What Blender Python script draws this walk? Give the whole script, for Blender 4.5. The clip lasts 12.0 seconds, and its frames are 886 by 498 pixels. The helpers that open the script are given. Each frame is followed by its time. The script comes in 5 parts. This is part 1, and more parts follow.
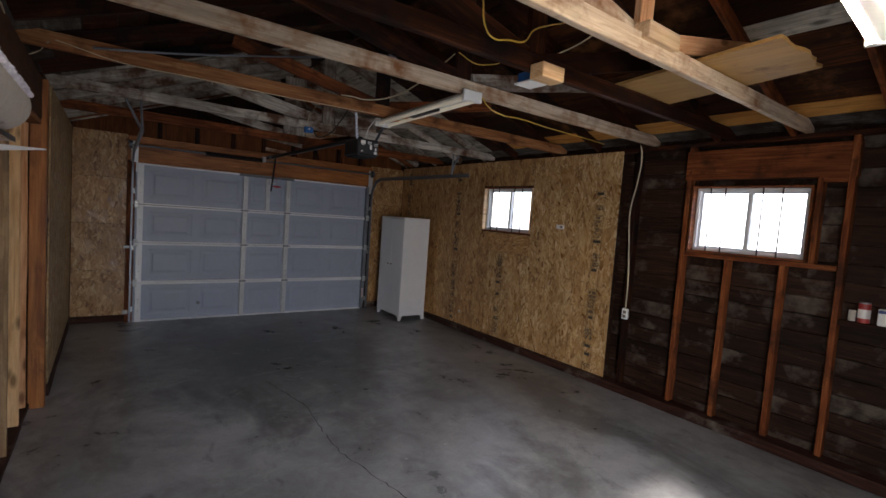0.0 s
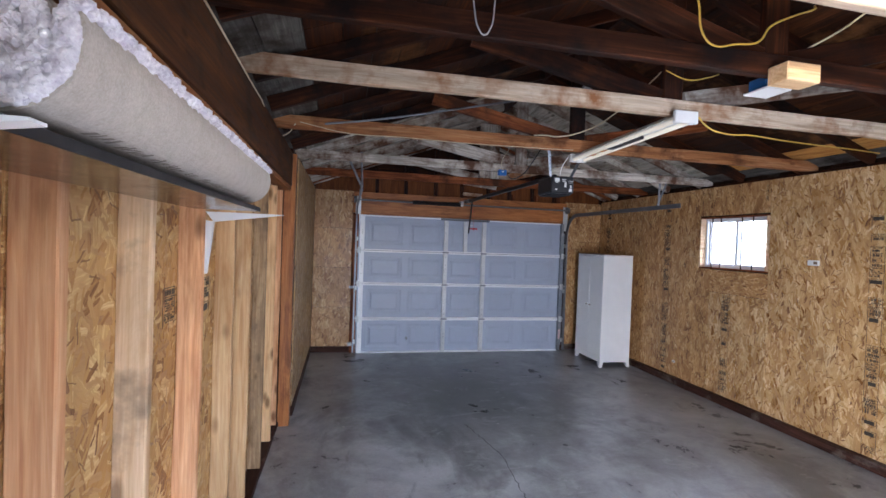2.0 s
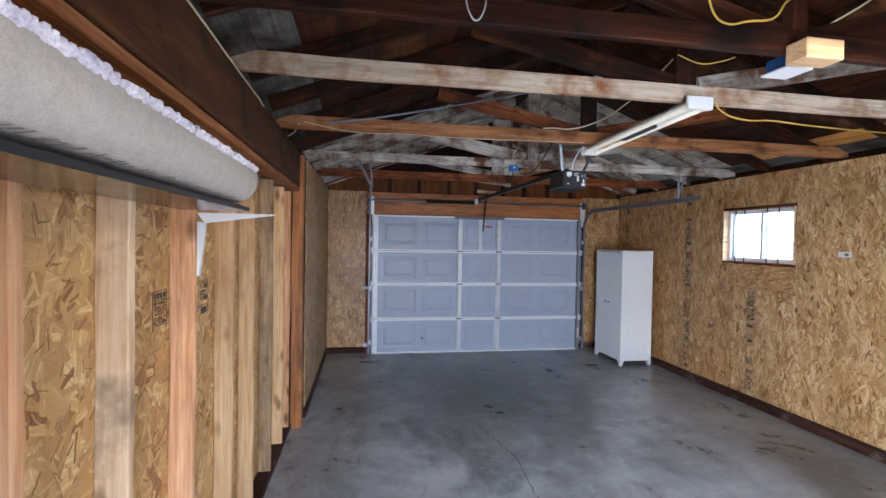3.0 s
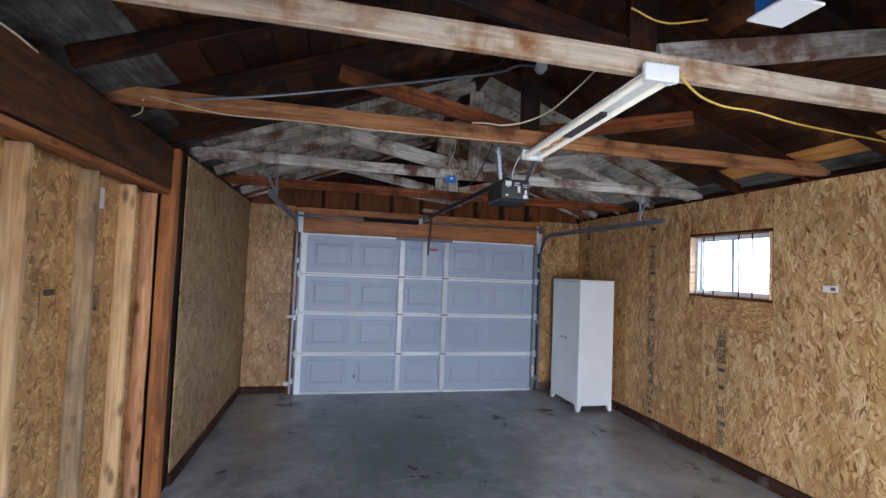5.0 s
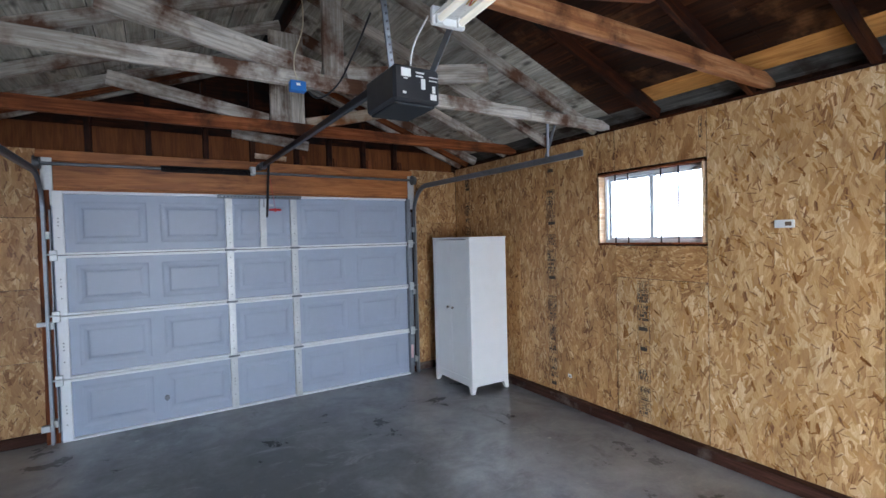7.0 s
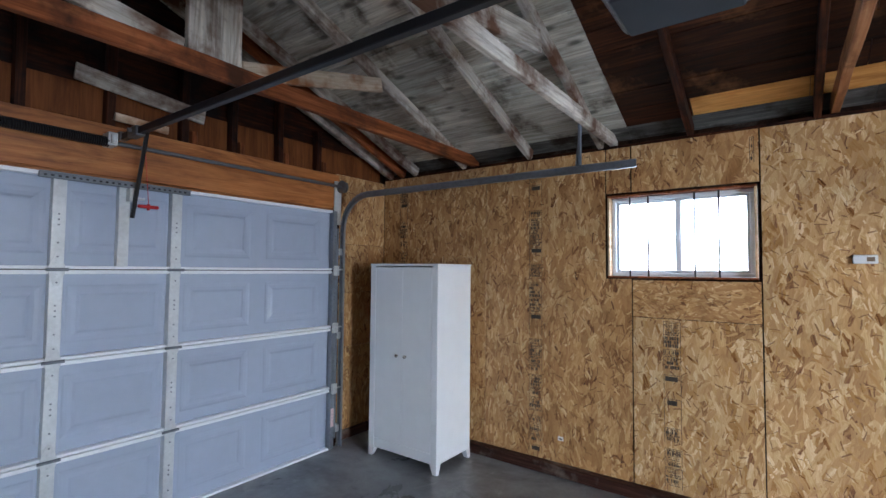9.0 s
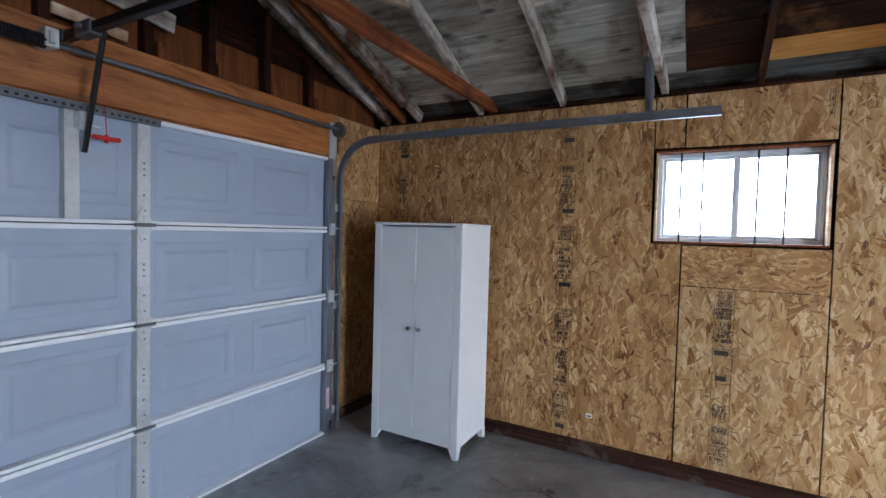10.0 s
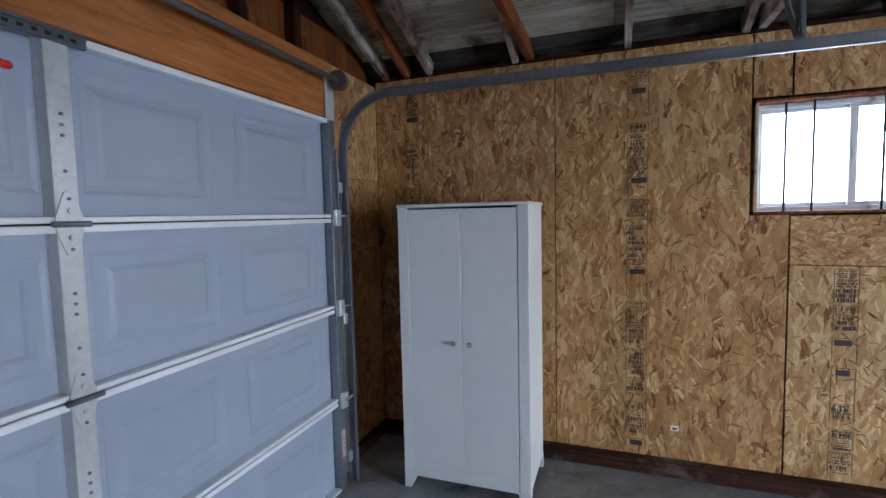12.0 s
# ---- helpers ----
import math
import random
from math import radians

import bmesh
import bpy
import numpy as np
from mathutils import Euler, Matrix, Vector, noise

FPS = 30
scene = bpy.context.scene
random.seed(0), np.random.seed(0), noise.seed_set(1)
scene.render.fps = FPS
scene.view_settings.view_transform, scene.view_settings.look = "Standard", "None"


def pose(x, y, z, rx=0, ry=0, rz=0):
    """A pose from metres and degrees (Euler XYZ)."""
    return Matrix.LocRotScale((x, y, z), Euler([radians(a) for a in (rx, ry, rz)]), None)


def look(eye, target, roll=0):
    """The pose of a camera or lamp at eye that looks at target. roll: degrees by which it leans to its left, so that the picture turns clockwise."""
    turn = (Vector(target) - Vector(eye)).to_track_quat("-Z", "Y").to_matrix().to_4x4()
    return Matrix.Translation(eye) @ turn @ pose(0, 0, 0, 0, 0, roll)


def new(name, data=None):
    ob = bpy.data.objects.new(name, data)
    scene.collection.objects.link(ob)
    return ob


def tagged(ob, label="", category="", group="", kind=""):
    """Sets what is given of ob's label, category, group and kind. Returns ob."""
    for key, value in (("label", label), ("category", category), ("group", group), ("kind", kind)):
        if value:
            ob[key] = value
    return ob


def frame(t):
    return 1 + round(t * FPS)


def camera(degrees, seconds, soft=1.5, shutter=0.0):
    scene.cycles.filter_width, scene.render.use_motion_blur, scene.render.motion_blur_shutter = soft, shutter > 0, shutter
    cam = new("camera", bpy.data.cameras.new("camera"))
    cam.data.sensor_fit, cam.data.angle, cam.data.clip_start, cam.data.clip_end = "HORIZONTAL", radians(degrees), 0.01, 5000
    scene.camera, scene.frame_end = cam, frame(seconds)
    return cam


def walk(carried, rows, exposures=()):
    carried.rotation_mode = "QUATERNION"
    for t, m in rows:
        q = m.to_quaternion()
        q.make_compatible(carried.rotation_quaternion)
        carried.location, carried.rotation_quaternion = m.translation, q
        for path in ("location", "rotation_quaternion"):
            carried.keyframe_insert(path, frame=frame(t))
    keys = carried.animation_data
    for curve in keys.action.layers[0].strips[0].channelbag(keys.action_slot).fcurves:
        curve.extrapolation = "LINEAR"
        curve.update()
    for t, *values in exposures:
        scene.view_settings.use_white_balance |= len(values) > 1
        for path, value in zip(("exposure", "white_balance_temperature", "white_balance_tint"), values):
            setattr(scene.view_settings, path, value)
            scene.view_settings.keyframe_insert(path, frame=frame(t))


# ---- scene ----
cam = camera(87.2, 12.0, shutter=0.1)
PATH = [
    (0, (0.427, 0.29, 1.694), (1.598, 1.906, 1.558), 4.1),
    (0.5, (0.38, 0.351, 1.718), (1.356, 2.097, 1.685), 1.0),
    (1, (0.428, 0.438, 1.731), (1.054, 2.336, 1.664), 0.6),
    (1.5, (0.463, 0.437, 1.761), (0.864, 2.395, 1.675), 2.0),
    (2, (0.494, 0.453, 1.747), (0.913, 2.408, 1.717), 2.1),
    (2.5, (0.531, 0.462, 1.741), (0.931, 2.421, 1.711), 2.3),
    (4.3, (0.925, 0.89, 1.716), (1.056, 2.886, 1.701), -4.5),
    (4.5, (0.989, 0.982, 1.708), (1.237, 2.966, 1.737), -2.3),
    (5, (1.195, 1.234, 1.71), (1.638, 3.182, 1.797), 2.3),
    (5.5, (1.287, 1.487, 1.704), (1.825, 3.411, 1.776), 1.4),
    (6, (1.343, 1.834, 1.717), (1.998, 3.724, 1.707), 1.2),
    (6.5, (1.416, 2.227, 1.664), (2.272, 4.034, 1.661), 1.0),
    (7, (1.455, 2.634, 1.648), (2.505, 4.336, 1.598), -1.5),
    (7.2, (1.432, 2.808, 1.65), (2.511, 4.492, 1.687), -2.7),
    (8.8, (1.275, 4.19, 1.568), (2.835, 5.445, 1.625), 1.2),
    (9, (1.262, 4.36, 1.597), (2.868, 5.54, 1.686), 0.5),
    (9.5, (1.281, 4.769, 1.57), (2.955, 5.861, 1.651), 1.0),
    (10, (1.371, 5.15, 1.585), (3.12, 6.117, 1.511), 1.5),
    (10.5, (1.401, 5.503, 1.598), (3.193, 6.389, 1.561), -2.5),
    (11, (1.504, 5.751, 1.6), (3.329, 6.565, 1.521), -3.3),
    (11.5, (1.69, 6.014, 1.593), (3.543, 6.752, 1.447), -3.4),
    (12, (1.814, 6.164, 1.581), (3.688, 6.846, 1.437), -1.3),
]
EXPOSURES = [(0.0, 1.9, 6500, 16), (0.6, 2.25, 6350, 18), (0.9, 2.6, 6150, 20), (1.2, 3.0, 5950, 19), (1.5, 3.22, 5850, 18), (2.0, 3.44, 5700, 17),
             (2.5, 3.58, 5600, 15), (5.0, 3.5, 5600, 12), (6.0, 3.52, 5550, 11), (7.0, 3.66, 5550, 10), (9.5, 3.72, 5500, 10), (10.5, 3.6, 5450, 10), (12.0, 3.6, 5450, 10)]
walk(cam, [(t, look(eye, target, roll)) for t, eye, target, roll in PATH], EXPOSURES)

# ---- world and light ----
world = bpy.data.worlds.new("sky")
world.use_nodes = True
scene.world = world
wn = world.node_tree.nodes
sky = wn.new("ShaderNodeTexSky")
sky.sky_type, sky.sun_disc = "NISHITA", False
sky.sun_elevation, sky.sun_rotation = radians(33.6), radians(219.4)
wn["Background"].inputs["Strength"].default_value = 0.12
world.node_tree.links.new(sky.outputs[0], wn["Background"].inputs["Color"])

sun = new("sun", bpy.data.lights.new("sun", "SUN"))
sun.data.energy, sun.data.angle, sun.data.color = 3.4, radians(4), (1, 0.93, 0.84)
sun.matrix_basis = look((-2.05, -2.5, 2.15), (0, 0, 0))


def sky_panel(name, centre, target, w, h, watts, colour, spread=130):
    """Daylight that enters by one opening."""
    ob = new(name, bpy.data.lights.new(name, "AREA"))
    ob.data.shape, ob.data.size, ob.data.size_y = "RECTANGLE", w, h
    ob.data.energy, ob.data.color, ob.data.spread = watts, colour, radians(spread)
    ob.matrix_basis = look(centre, target)
    return ob


DAY = (0.88, 0.93, 1.0)
sky_panel("daylight_window_far", (5.32, 4.955, 1.98), (4.32, 4.955, 1.51), 3.4, 1.2, 8, DAY)
sky_panel("daylight_window_near", (5.32, 2.025, 1.98), (4.32, 2.025, 1.51), 2.4, 1.2, 11, DAY)
sky_panel("daylight_back_door", (1.0, -0.78, 1.0), (2.7, 2.0, 0.0), 1.3, 1.8, 10, DAY, 116)

# ---- materials ----


def nodes_of(name):
    m = bpy.data.materials.new(name)
    m.use_nodes = True
    return m, m.node_tree, m.node_tree.nodes["Principled BSDF"]


class Net:
    """Short hand for wiring shader nodes."""

    def __init__(self, name):
        self.m, self.t, self.b = nodes_of(name)

    def add(self, kind, **values):
        n = self.t.nodes.new("ShaderNode" + kind)
        for k, v in values.items():
            if k in n.inputs:
                n.inputs[k].default_value = v
        return n

    def link(self, a, b):
        self.t.links.new(a, b)

    def coords(self, scale, spread=7.0, turn=0.0):
        tc, info = self.add("TexCoord"), self.add("ObjectInfo")
        off = self.add("VectorMath")
        off.operation = "MULTIPLY_ADD"
        self.link(info.outputs["Random"], off.inputs[0])
        off.inputs[1].default_value = (spread, spread * 1.7, spread * 0.6)
        self.link(tc.outputs["Object"], off.inputs[2])
        mp = self.add("Mapping")
        mp.inputs["Scale"].default_value = scale
        mp.inputs["Rotation"].default_value = (0, 0, turn)
        self.link(off.outputs[0], mp.inputs["Vector"])
        return mp.outputs[0]

    def noise(self, vec, scale, detail=4.0, rough=0.55, distort=0.0):
        n = self.add("TexNoise", Scale=scale, Detail=detail, Roughness=rough, Distortion=distort)
        self.link(vec, n.inputs["Vector"])
        return n.outputs["Fac"]

    def ramp(self, fac, stops):
        r = self.add("ValToRGB")
        el = r.color_ramp.elements
        while len(el) < len(stops):
            el.new(0.5)
        for e, (p, c) in zip(el, stops):
            e.position = p
            e.color = (*c, 1) if len(c) == 3 else c
        self.link(fac, r.inputs[0])
        return r.outputs[0]

    def mix(self, fac, a, b, mode="MIX"):
        n = self.add("Mix")
        n.data_type, n.blend_type = "RGBA", mode
        for sock, v in ((n.inputs[0], fac), (n.inputs[6], a), (n.inputs[7], b)):
            if isinstance(v, (int, float)):
                sock.default_value = v
            elif isinstance(v, tuple):
                sock.default_value = (*v, 1)
            else:
                self.link(v, sock)
        return n.outputs[2]

    def math(self, op, a, b=0.5):
        n = self.add("Math")
        n.operation = op
        for sock, v in ((n.inputs[0], a), (n.inputs[1], b)):
            if isinstance(v, (int, float)):
                sock.default_value = v
            else:
                self.link(v, sock)
        return n.outputs[0]

    def done(self, colour, rough=0.6, metal=0.0, bump=None, strength=0.2, distance=0.004):
        for sock, v in ((self.b.inputs["Base Color"], colour), (self.b.inputs["Roughness"], rough), (self.b.inputs["Metallic"], metal)):
            if isinstance(v, (int, float)):
                sock.default_value = v
            elif isinstance(v, tuple):
                sock.default_value = (*v, 1)
            else:
                self.link(v, sock)
        if bump is not None:
            n = self.add("Bump", Strength=strength, Distance=distance)
            self.link(bump, n.inputs["Height"])
            self.link(n.outputs[0], self.b.inputs["Normal"])
        return self.m


BLACK, WHITE = (0, 0, 0), (1, 1, 1)


def wood(name, dark, mid, light, axis=0, knots=0.5, stain=None, stain_amount=0.5, rough=0.65, island=False, fade=0.25, soil=0.5):
    """Sawn timber, its grain along one local axis; stain is a second colour in blotches."""
    n = Net(name)
    s = [9.0, 9.0, 9.0]
    s[axis] = 0.55
    g = n.coords(tuple(s))
    bend = n.noise(n.coords((1.3, 1.3, 1.3)), 1.6, 2)
    grain = n.noise(g, 3.2, 6, 0.6, 1.2)
    fine = [90.0, 90.0, 90.0]
    fine[axis] = 2.5
    fibre = n.noise(n.coords(tuple(fine)), 1.0, 3, 0.6)
    col = n.ramp(grain, [(0.28, dark), (0.5, mid), (0.74, light)])
    col = n.mix(n.math("MULTIPLY", n.ramp(fibre, [(0.4, BLACK), (0.72, WHITE)]), 0.6), col, dark)
    info = n.add("ObjectInfo")
    rnd = info.outputs["Random"]
    if island:
        geo = n.add("NewGeometry")
        rnd = geo.outputs["Random Per Island"]
    shade = n.ramp(rnd, [(0.0, (1 - fade,) * 3), (1.0, (1 + fade * 0.5,) * 3)])
    col = n.mix(1.0, col, shade, "MULTIPLY")
    if soil:
        ss = [5.0, 5.0, 5.0]
        ss[axis] = 0.9
        streak = n.noise(n.coords(tuple(ss), 11.0), 1.4, 7, 0.68, 0.8)
        lo = 1 - soil
        col = n.mix(1.0, col, n.ramp(streak, [(0.34, (lo, lo * 0.92, lo * 0.86)), (0.5, (1, 1, 1)), (0.72, (1.22, 1.2, 1.16))]), "MULTIPLY")
    if knots:
        ks = [9.0, 9.0, 9.0]
        ks[axis] = 3.6
        v = n.add("TexVoronoi", Scale=1.0, Randomness=1.0)
        n.link(n.coords(tuple(ks)), v.inputs["Vector"])
        spot = n.ramp(v.outputs["Distance"], [(0.1, WHITE), (0.24, BLACK)] if knots > 0.75 else [(0.07, WHITE), (0.15, BLACK)])
        col = n.mix(n.math("MULTIPLY", spot, knots), col, tuple(c * 0.42 for c in dark))
    if stain:
        blot = n.ramp(n.math("ADD", n.math("MULTIPLY", n.noise(n.coords((2.2, 2.2, 2.2)), 1.5, 5, 0.65), 0.8), n.math("MULTIPLY", bend, 0.2)),
                      [(0.58 - stain_amount * 0.3, BLACK), (0.72 - stain_amount * 0.3, WHITE)])
        col = n.mix(blot, col, n.mix(fibre, stain, tuple(c * 0.55 for c in stain)))
    n.b.inputs["Specular IOR Level"].default_value = 0.18 if rough > 0.6 else 0.4
    return n.done(col, n.ramp(grain, [(0.2, (rough - 0.1,) * 3), (0.8, (rough + 0.15,) * 3)]), 0, n.math("ADD", grain, fibre), 0.25, 0.003)


# layers of flakes: cells to the metre, half length, half width, turn, spread of the turn, share, drawn out along y
UPRIGHT = ((17, 0.07, 0.016, 1.57, 1.1, 0.9, 0.5), (19, 0.065, 0.013, 1.57, 1.0, 0.75, 0.5), (21, 0.055, 0.010, 1.57, 1.3, 0.7, 0.5), (21, 0.045, 0.009, 1.57, 2.0, 0.55, 0.7), (26, 0.036, 0.006, 1.5, 2.6, 0.4, 0.8))
WILD = ((12, 0.06, 0.018, 1.3, 3.1, 0.9, 0.9), (14, 0.055, 0.014, 1.3, 3.1, 0.75, 0.9), (16, 0.05, 0.011, 1.3, 3.1, 0.7, 0.9), (19, 0.045, 0.009, 1.3, 3.1, 0.6, 1.0), (24, 0.032, 0.006, 1.3, 3.1, 0.45, 1.0))
FLAT = tuple((a, b, c, 0.0, e, f, 1 / g) for a, b, c, d, e, f, g in UPRIGHT)


def strand_board(name, tones, rough=0.42, layers=UPRIGHT, slivers=0.72):
    """Oriented strand board: layers of ragged wood flakes, each with its own turn, width, tone, grain and gloss."""
    n = Net(name)

    def rotated(vec, angle):
        vr = n.add("VectorRotate")
        vr.rotation_type = "Z_AXIS"
        n.link(vec, vr.inputs["Vector"])
        n.link(angle, vr.inputs["Angle"])
        xyz = n.add("SeparateXYZ")
        n.link(vr.outputs[0], xyz.inputs[0])
        return vr.outputs[0], xyz.outputs[0], xyz.outputs[1]

    rag = n.add("TexNoise", Scale=38.0, Detail=2.0)
    n.link(n.coords((1, 1, 1)), rag.inputs["Vector"])

    def flakes(scale, long, wide, turn, spread, draw, seed):
        base = n.coords((1, draw, 1), seed)
        warp = n.add("VectorMath")
        warp.operation = "MULTIPLY_ADD"
        n.link(rag.outputs["Color"], warp.inputs[0])
        warp.inputs[1].default_value = (0.011, 0.011, 0)
        n.link(base, warp.inputs[2])
        v = n.add("TexVoronoi", Scale=float(scale), Randomness=1.0)
        v.voronoi_dimensions = "2D"
        n.link(warp.outputs[0], v.inputs["Vector"])
        rgb = n.add("SeparateColor")
        n.link(v.outputs["Color"], rgb.inputs[0])
        local = n.add("VectorMath")
        local.operation = "SUBTRACT"
        n.link(warp.outputs[0], local.inputs[0])
        n.link(v.outputs["Position"], local.inputs[1])
        angle = n.math("ADD", n.math("MULTIPLY", n.math("SUBTRACT", rgb.outputs[0], 0.5), spread), turn)
        even = n.add("Mapping")
        even.inputs["Scale"].default_value = (1, 1 / draw, 1)
        n.link(local.outputs[0], even.inputs["Vector"])
        vec, x, y = rotated(even.outputs[0], angle)
        half = n.math("MULTIPLY", n.math("ADD", rgb.outputs[1], 0.35), wide)
        inside = n.math("MULTIPLY", n.math("LESS_THAN", n.math("ABSOLUTE", n.math("ADD", x, n.math("MULTIPLY", y, 0.6))), long), n.math("LESS_THAN", n.math("ABSOLUTE", y), half))
        st = n.add("Mapping")
        st.inputs["Scale"].default_value = (9, 150, 1)
        n.link(vec, st.inputs["Vector"])
        shift = n.add("VectorMath")
        shift.operation = "MULTIPLY_ADD"
        n.link(v.outputs["Color"], shift.inputs[0])
        shift.inputs[1].default_value = (40, 40, 0)
        n.link(st.outputs[0], shift.inputs[2])
        grain = n.noise(shift.outputs[0], 1.0, 2, 0.6)
        return rgb.outputs, inside, grain

    col, height, gloss = None, None, None
    for i, (scale, long, wide, turn, spread, share, draw) in enumerate(layers):
        rgb, inside, grain = flakes(scale, long, wide, turn, spread, draw, 5.0 + 3.1 * i)
        tone = n.math("ADD", n.math("MULTIPLY", n.math("POWER", rgb[2], 0.7), 0.74), n.math("MULTIPLY", n.math("SUBTRACT", grain, 0.33), 0.62))
        flake = n.ramp(tone, tones)
        mark = n.math("ADD", n.math("MULTIPLY", rgb[2], 0.8), n.math("MULTIPLY", grain, 0.2))
        if col is None:
            col, height, gloss = flake, mark, rgb[0]
            continue
        top = n.math("MULTIPLY", inside, n.math("LESS_THAN", n.math("FRACT", n.math("MULTIPLY", rgb[1], 7.3)), share))
        col = n.mix(top, col, flake)
        height = n.mix(top, height, mark)
        gloss = n.mix(top, gloss, rgb[0])
    rgb, inside, grain = flakes(21, 0.03, 0.0032, layers[0][3], 3.1, 1.0, 31.0)
    top = n.math("MULTIPLY", inside, n.math("GREATER_THAN", rgb[2], slivers))
    col = n.mix(n.math("MULTIPLY", top, 0.8), col, tuple(c * 0.75 for c in tones[1][1]))
    smudge = n.ramp(n.noise(n.coords((9, 4.5, 1), 13.0), 1.0, 4, 0.6, 0.2), [(0.3, (0.74, 0.66, 0.58)), (0.43, (1, 1, 1)), (0.7, (1.08, 1.09, 1.1))])
    col = n.mix(1.0, col, smudge, "MULTIPLY")
    cloud = n.ramp(n.noise(n.coords((1, 1, 1)), 1.7, 4), [(0.3, (0.82, 0.8, 0.78)), (0.7, (1.06, 1.05, 1.04))])
    col = n.mix(1.0, col, cloud, "MULTIPLY")
    return n.done(col, n.ramp(gloss, [(0.1, (rough - 0.14,) * 3), (0.9, (rough + 0.2,) * 3)]), 0, height, 0.5, 0.0035)


def plain(name, colour, rough=0.5, metal=0.0, spread=0.08, scale=30.0, bump=0.05):
    """Paint, plastic or metal with a little unevenness at two scales."""
    n = Net(name)
    a = n.noise(n.coords((1, 1, 1)), scale, 4)
    b = n.noise(n.coords((1, 1, 1)), scale * 0.12, 3)
    f = n.math("ADD", n.math("MULTIPLY", a, 0.5), n.math("MULTIPLY", b, 0.5))
    lo, hi = tuple(c * (1 - spread) for c in colour), tuple(min(1, c * (1 + spread)) for c in colour)
    col = n.ramp(f, [(0.3, lo), (0.7, hi)])
    return n.done(col, n.ramp(f, [(0.3, (max(0.05, rough - 0.08),) * 3), (0.7, (rough + 0.1,) * 3)]), metal, a, bump, 0.002)


OSB = strand_board("strand_board_wall", [(0.0, (0.05, 0.017, 0.005)), (0.12, (0.19, 0.076, 0.023)), (0.25, (0.35, 0.177, 0.06)), (0.6, (0.46, 0.26, 0.1)), (0.8, (0.58, 0.375, 0.17)), (0.95, (0.76, 0.6, 0.36))])
OSB_FLAT = strand_board("strand_board_level", [(0.0, (0.05, 0.017, 0.005)), (0.12, (0.19, 0.076, 0.023)), (0.25, (0.35, 0.177, 0.06)), (0.6, (0.46, 0.26, 0.1)), (0.8, (0.58, 0.375, 0.17)), (0.95, (0.76, 0.6, 0.36))], layers=FLAT)
OSB_PALE = strand_board("strand_board_pale", [(0.0, (0.065, 0.023, 0.007)), (0.12, (0.22, 0.093, 0.028)), (0.25, (0.4, 0.22, 0.08)), (0.58, (0.51, 0.312, 0.13)), (0.78, (0.63, 0.44, 0.225)), (0.97, (0.8, 0.67, 0.45))], 0.34)
OSB_NEW = strand_board("strand_board_fresh", [(0.0, (0.07, 0.024, 0.007)), (0.12, (0.23, 0.092, 0.025)), (0.28, (0.38, 0.19, 0.058)), (0.72, (0.5, 0.295, 0.105)), (0.95, (0.74, 0.55, 0.28))], 0.5, WILD)
OSB_OLD = strand_board("strand_board_back", [(0.0, (0.11, 0.06, 0.028)), (0.25, (0.27, 0.165, 0.072)), (0.6, (0.36, 0.235, 0.108)), (1.0, (0.5, 0.365, 0.195))], 0.55, WILD)
STUD = wood("fir_stud", (0.46, 0.2, 0.09), (0.68, 0.385, 0.2), (0.78, 0.52, 0.31), knots=0.9, fade=0.25, soil=0.2)
STUD_PALE = wood("pale_stud", (0.53, 0.33, 0.175), (0.72, 0.52, 0.33), (0.82, 0.65, 0.46), knots=0.8, stain=(0.32, 0.24, 0.165), stain_amount=0.2, soil=0.2)
STUD_YELLOW = wood("yellow_stud", (0.53, 0.29, 0.13), (0.71, 0.475, 0.245), (0.82, 0.62, 0.37), knots=0.9, soil=0.2)
STUD_GREY = wood("weathered_stud", (0.23, 0.14, 0.07), (0.4, 0.27, 0.15), (0.52, 0.38, 0.23), knots=0.7, stain=(0.28, 0.19, 0.115), stain_amount=0.3)
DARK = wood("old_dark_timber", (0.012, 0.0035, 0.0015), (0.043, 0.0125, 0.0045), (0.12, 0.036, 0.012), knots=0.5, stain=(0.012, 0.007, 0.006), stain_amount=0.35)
BEAM = wood("old_beam", (0.032, 0.011, 0.0045), (0.09, 0.034, 0.012), (0.17, 0.075, 0.027), knots=0.6, stain=(0.03, 0.015, 0.009), stain_amount=0.25, soil=0.7)
PLATE = wood("brown_top_plate", (0.15, 0.05, 0.017), (0.29, 0.115, 0.04), (0.42, 0.2, 0.085), knots=0.6)
RED = wood("red_timber", (0.10, 0.025, 0.008), (0.24, 0.07, 0.021), (0.40, 0.15, 0.05), knots=0.7, stain=(0.075, 0.026, 0.012), stain_amount=0.25)
BARE = wood("bare_pine_tie", (0.4, 0.29, 0.19), (0.63, 0.51, 0.37), (0.74, 0.64, 0.5), knots=0.5, stain=(0.36, 0.15, 0.055), stain_amount=0.27, soil=0.35)
CHALK = wood("whitewashed_timber", (0.32, 0.28, 0.22), (0.6, 0.55, 0.47), (0.76, 0.72, 0.64), knots=0.4, stain=(0.15, 0.07, 0.038), stain_amount=0.4)
ORANGE = wood("header_timber", (0.26, 0.085, 0.02), (0.42, 0.155, 0.04), (0.53, 0.23, 0.072), knots=0.3, fade=0.1, rough=0.5)
FIRE = wood("orange_red_tie", (0.25, 0.085, 0.028), (0.44, 0.195, 0.075), (0.6, 0.34, 0.165), knots=0.6, stain=(0.11, 0.035, 0.013), stain_amount=0.15)
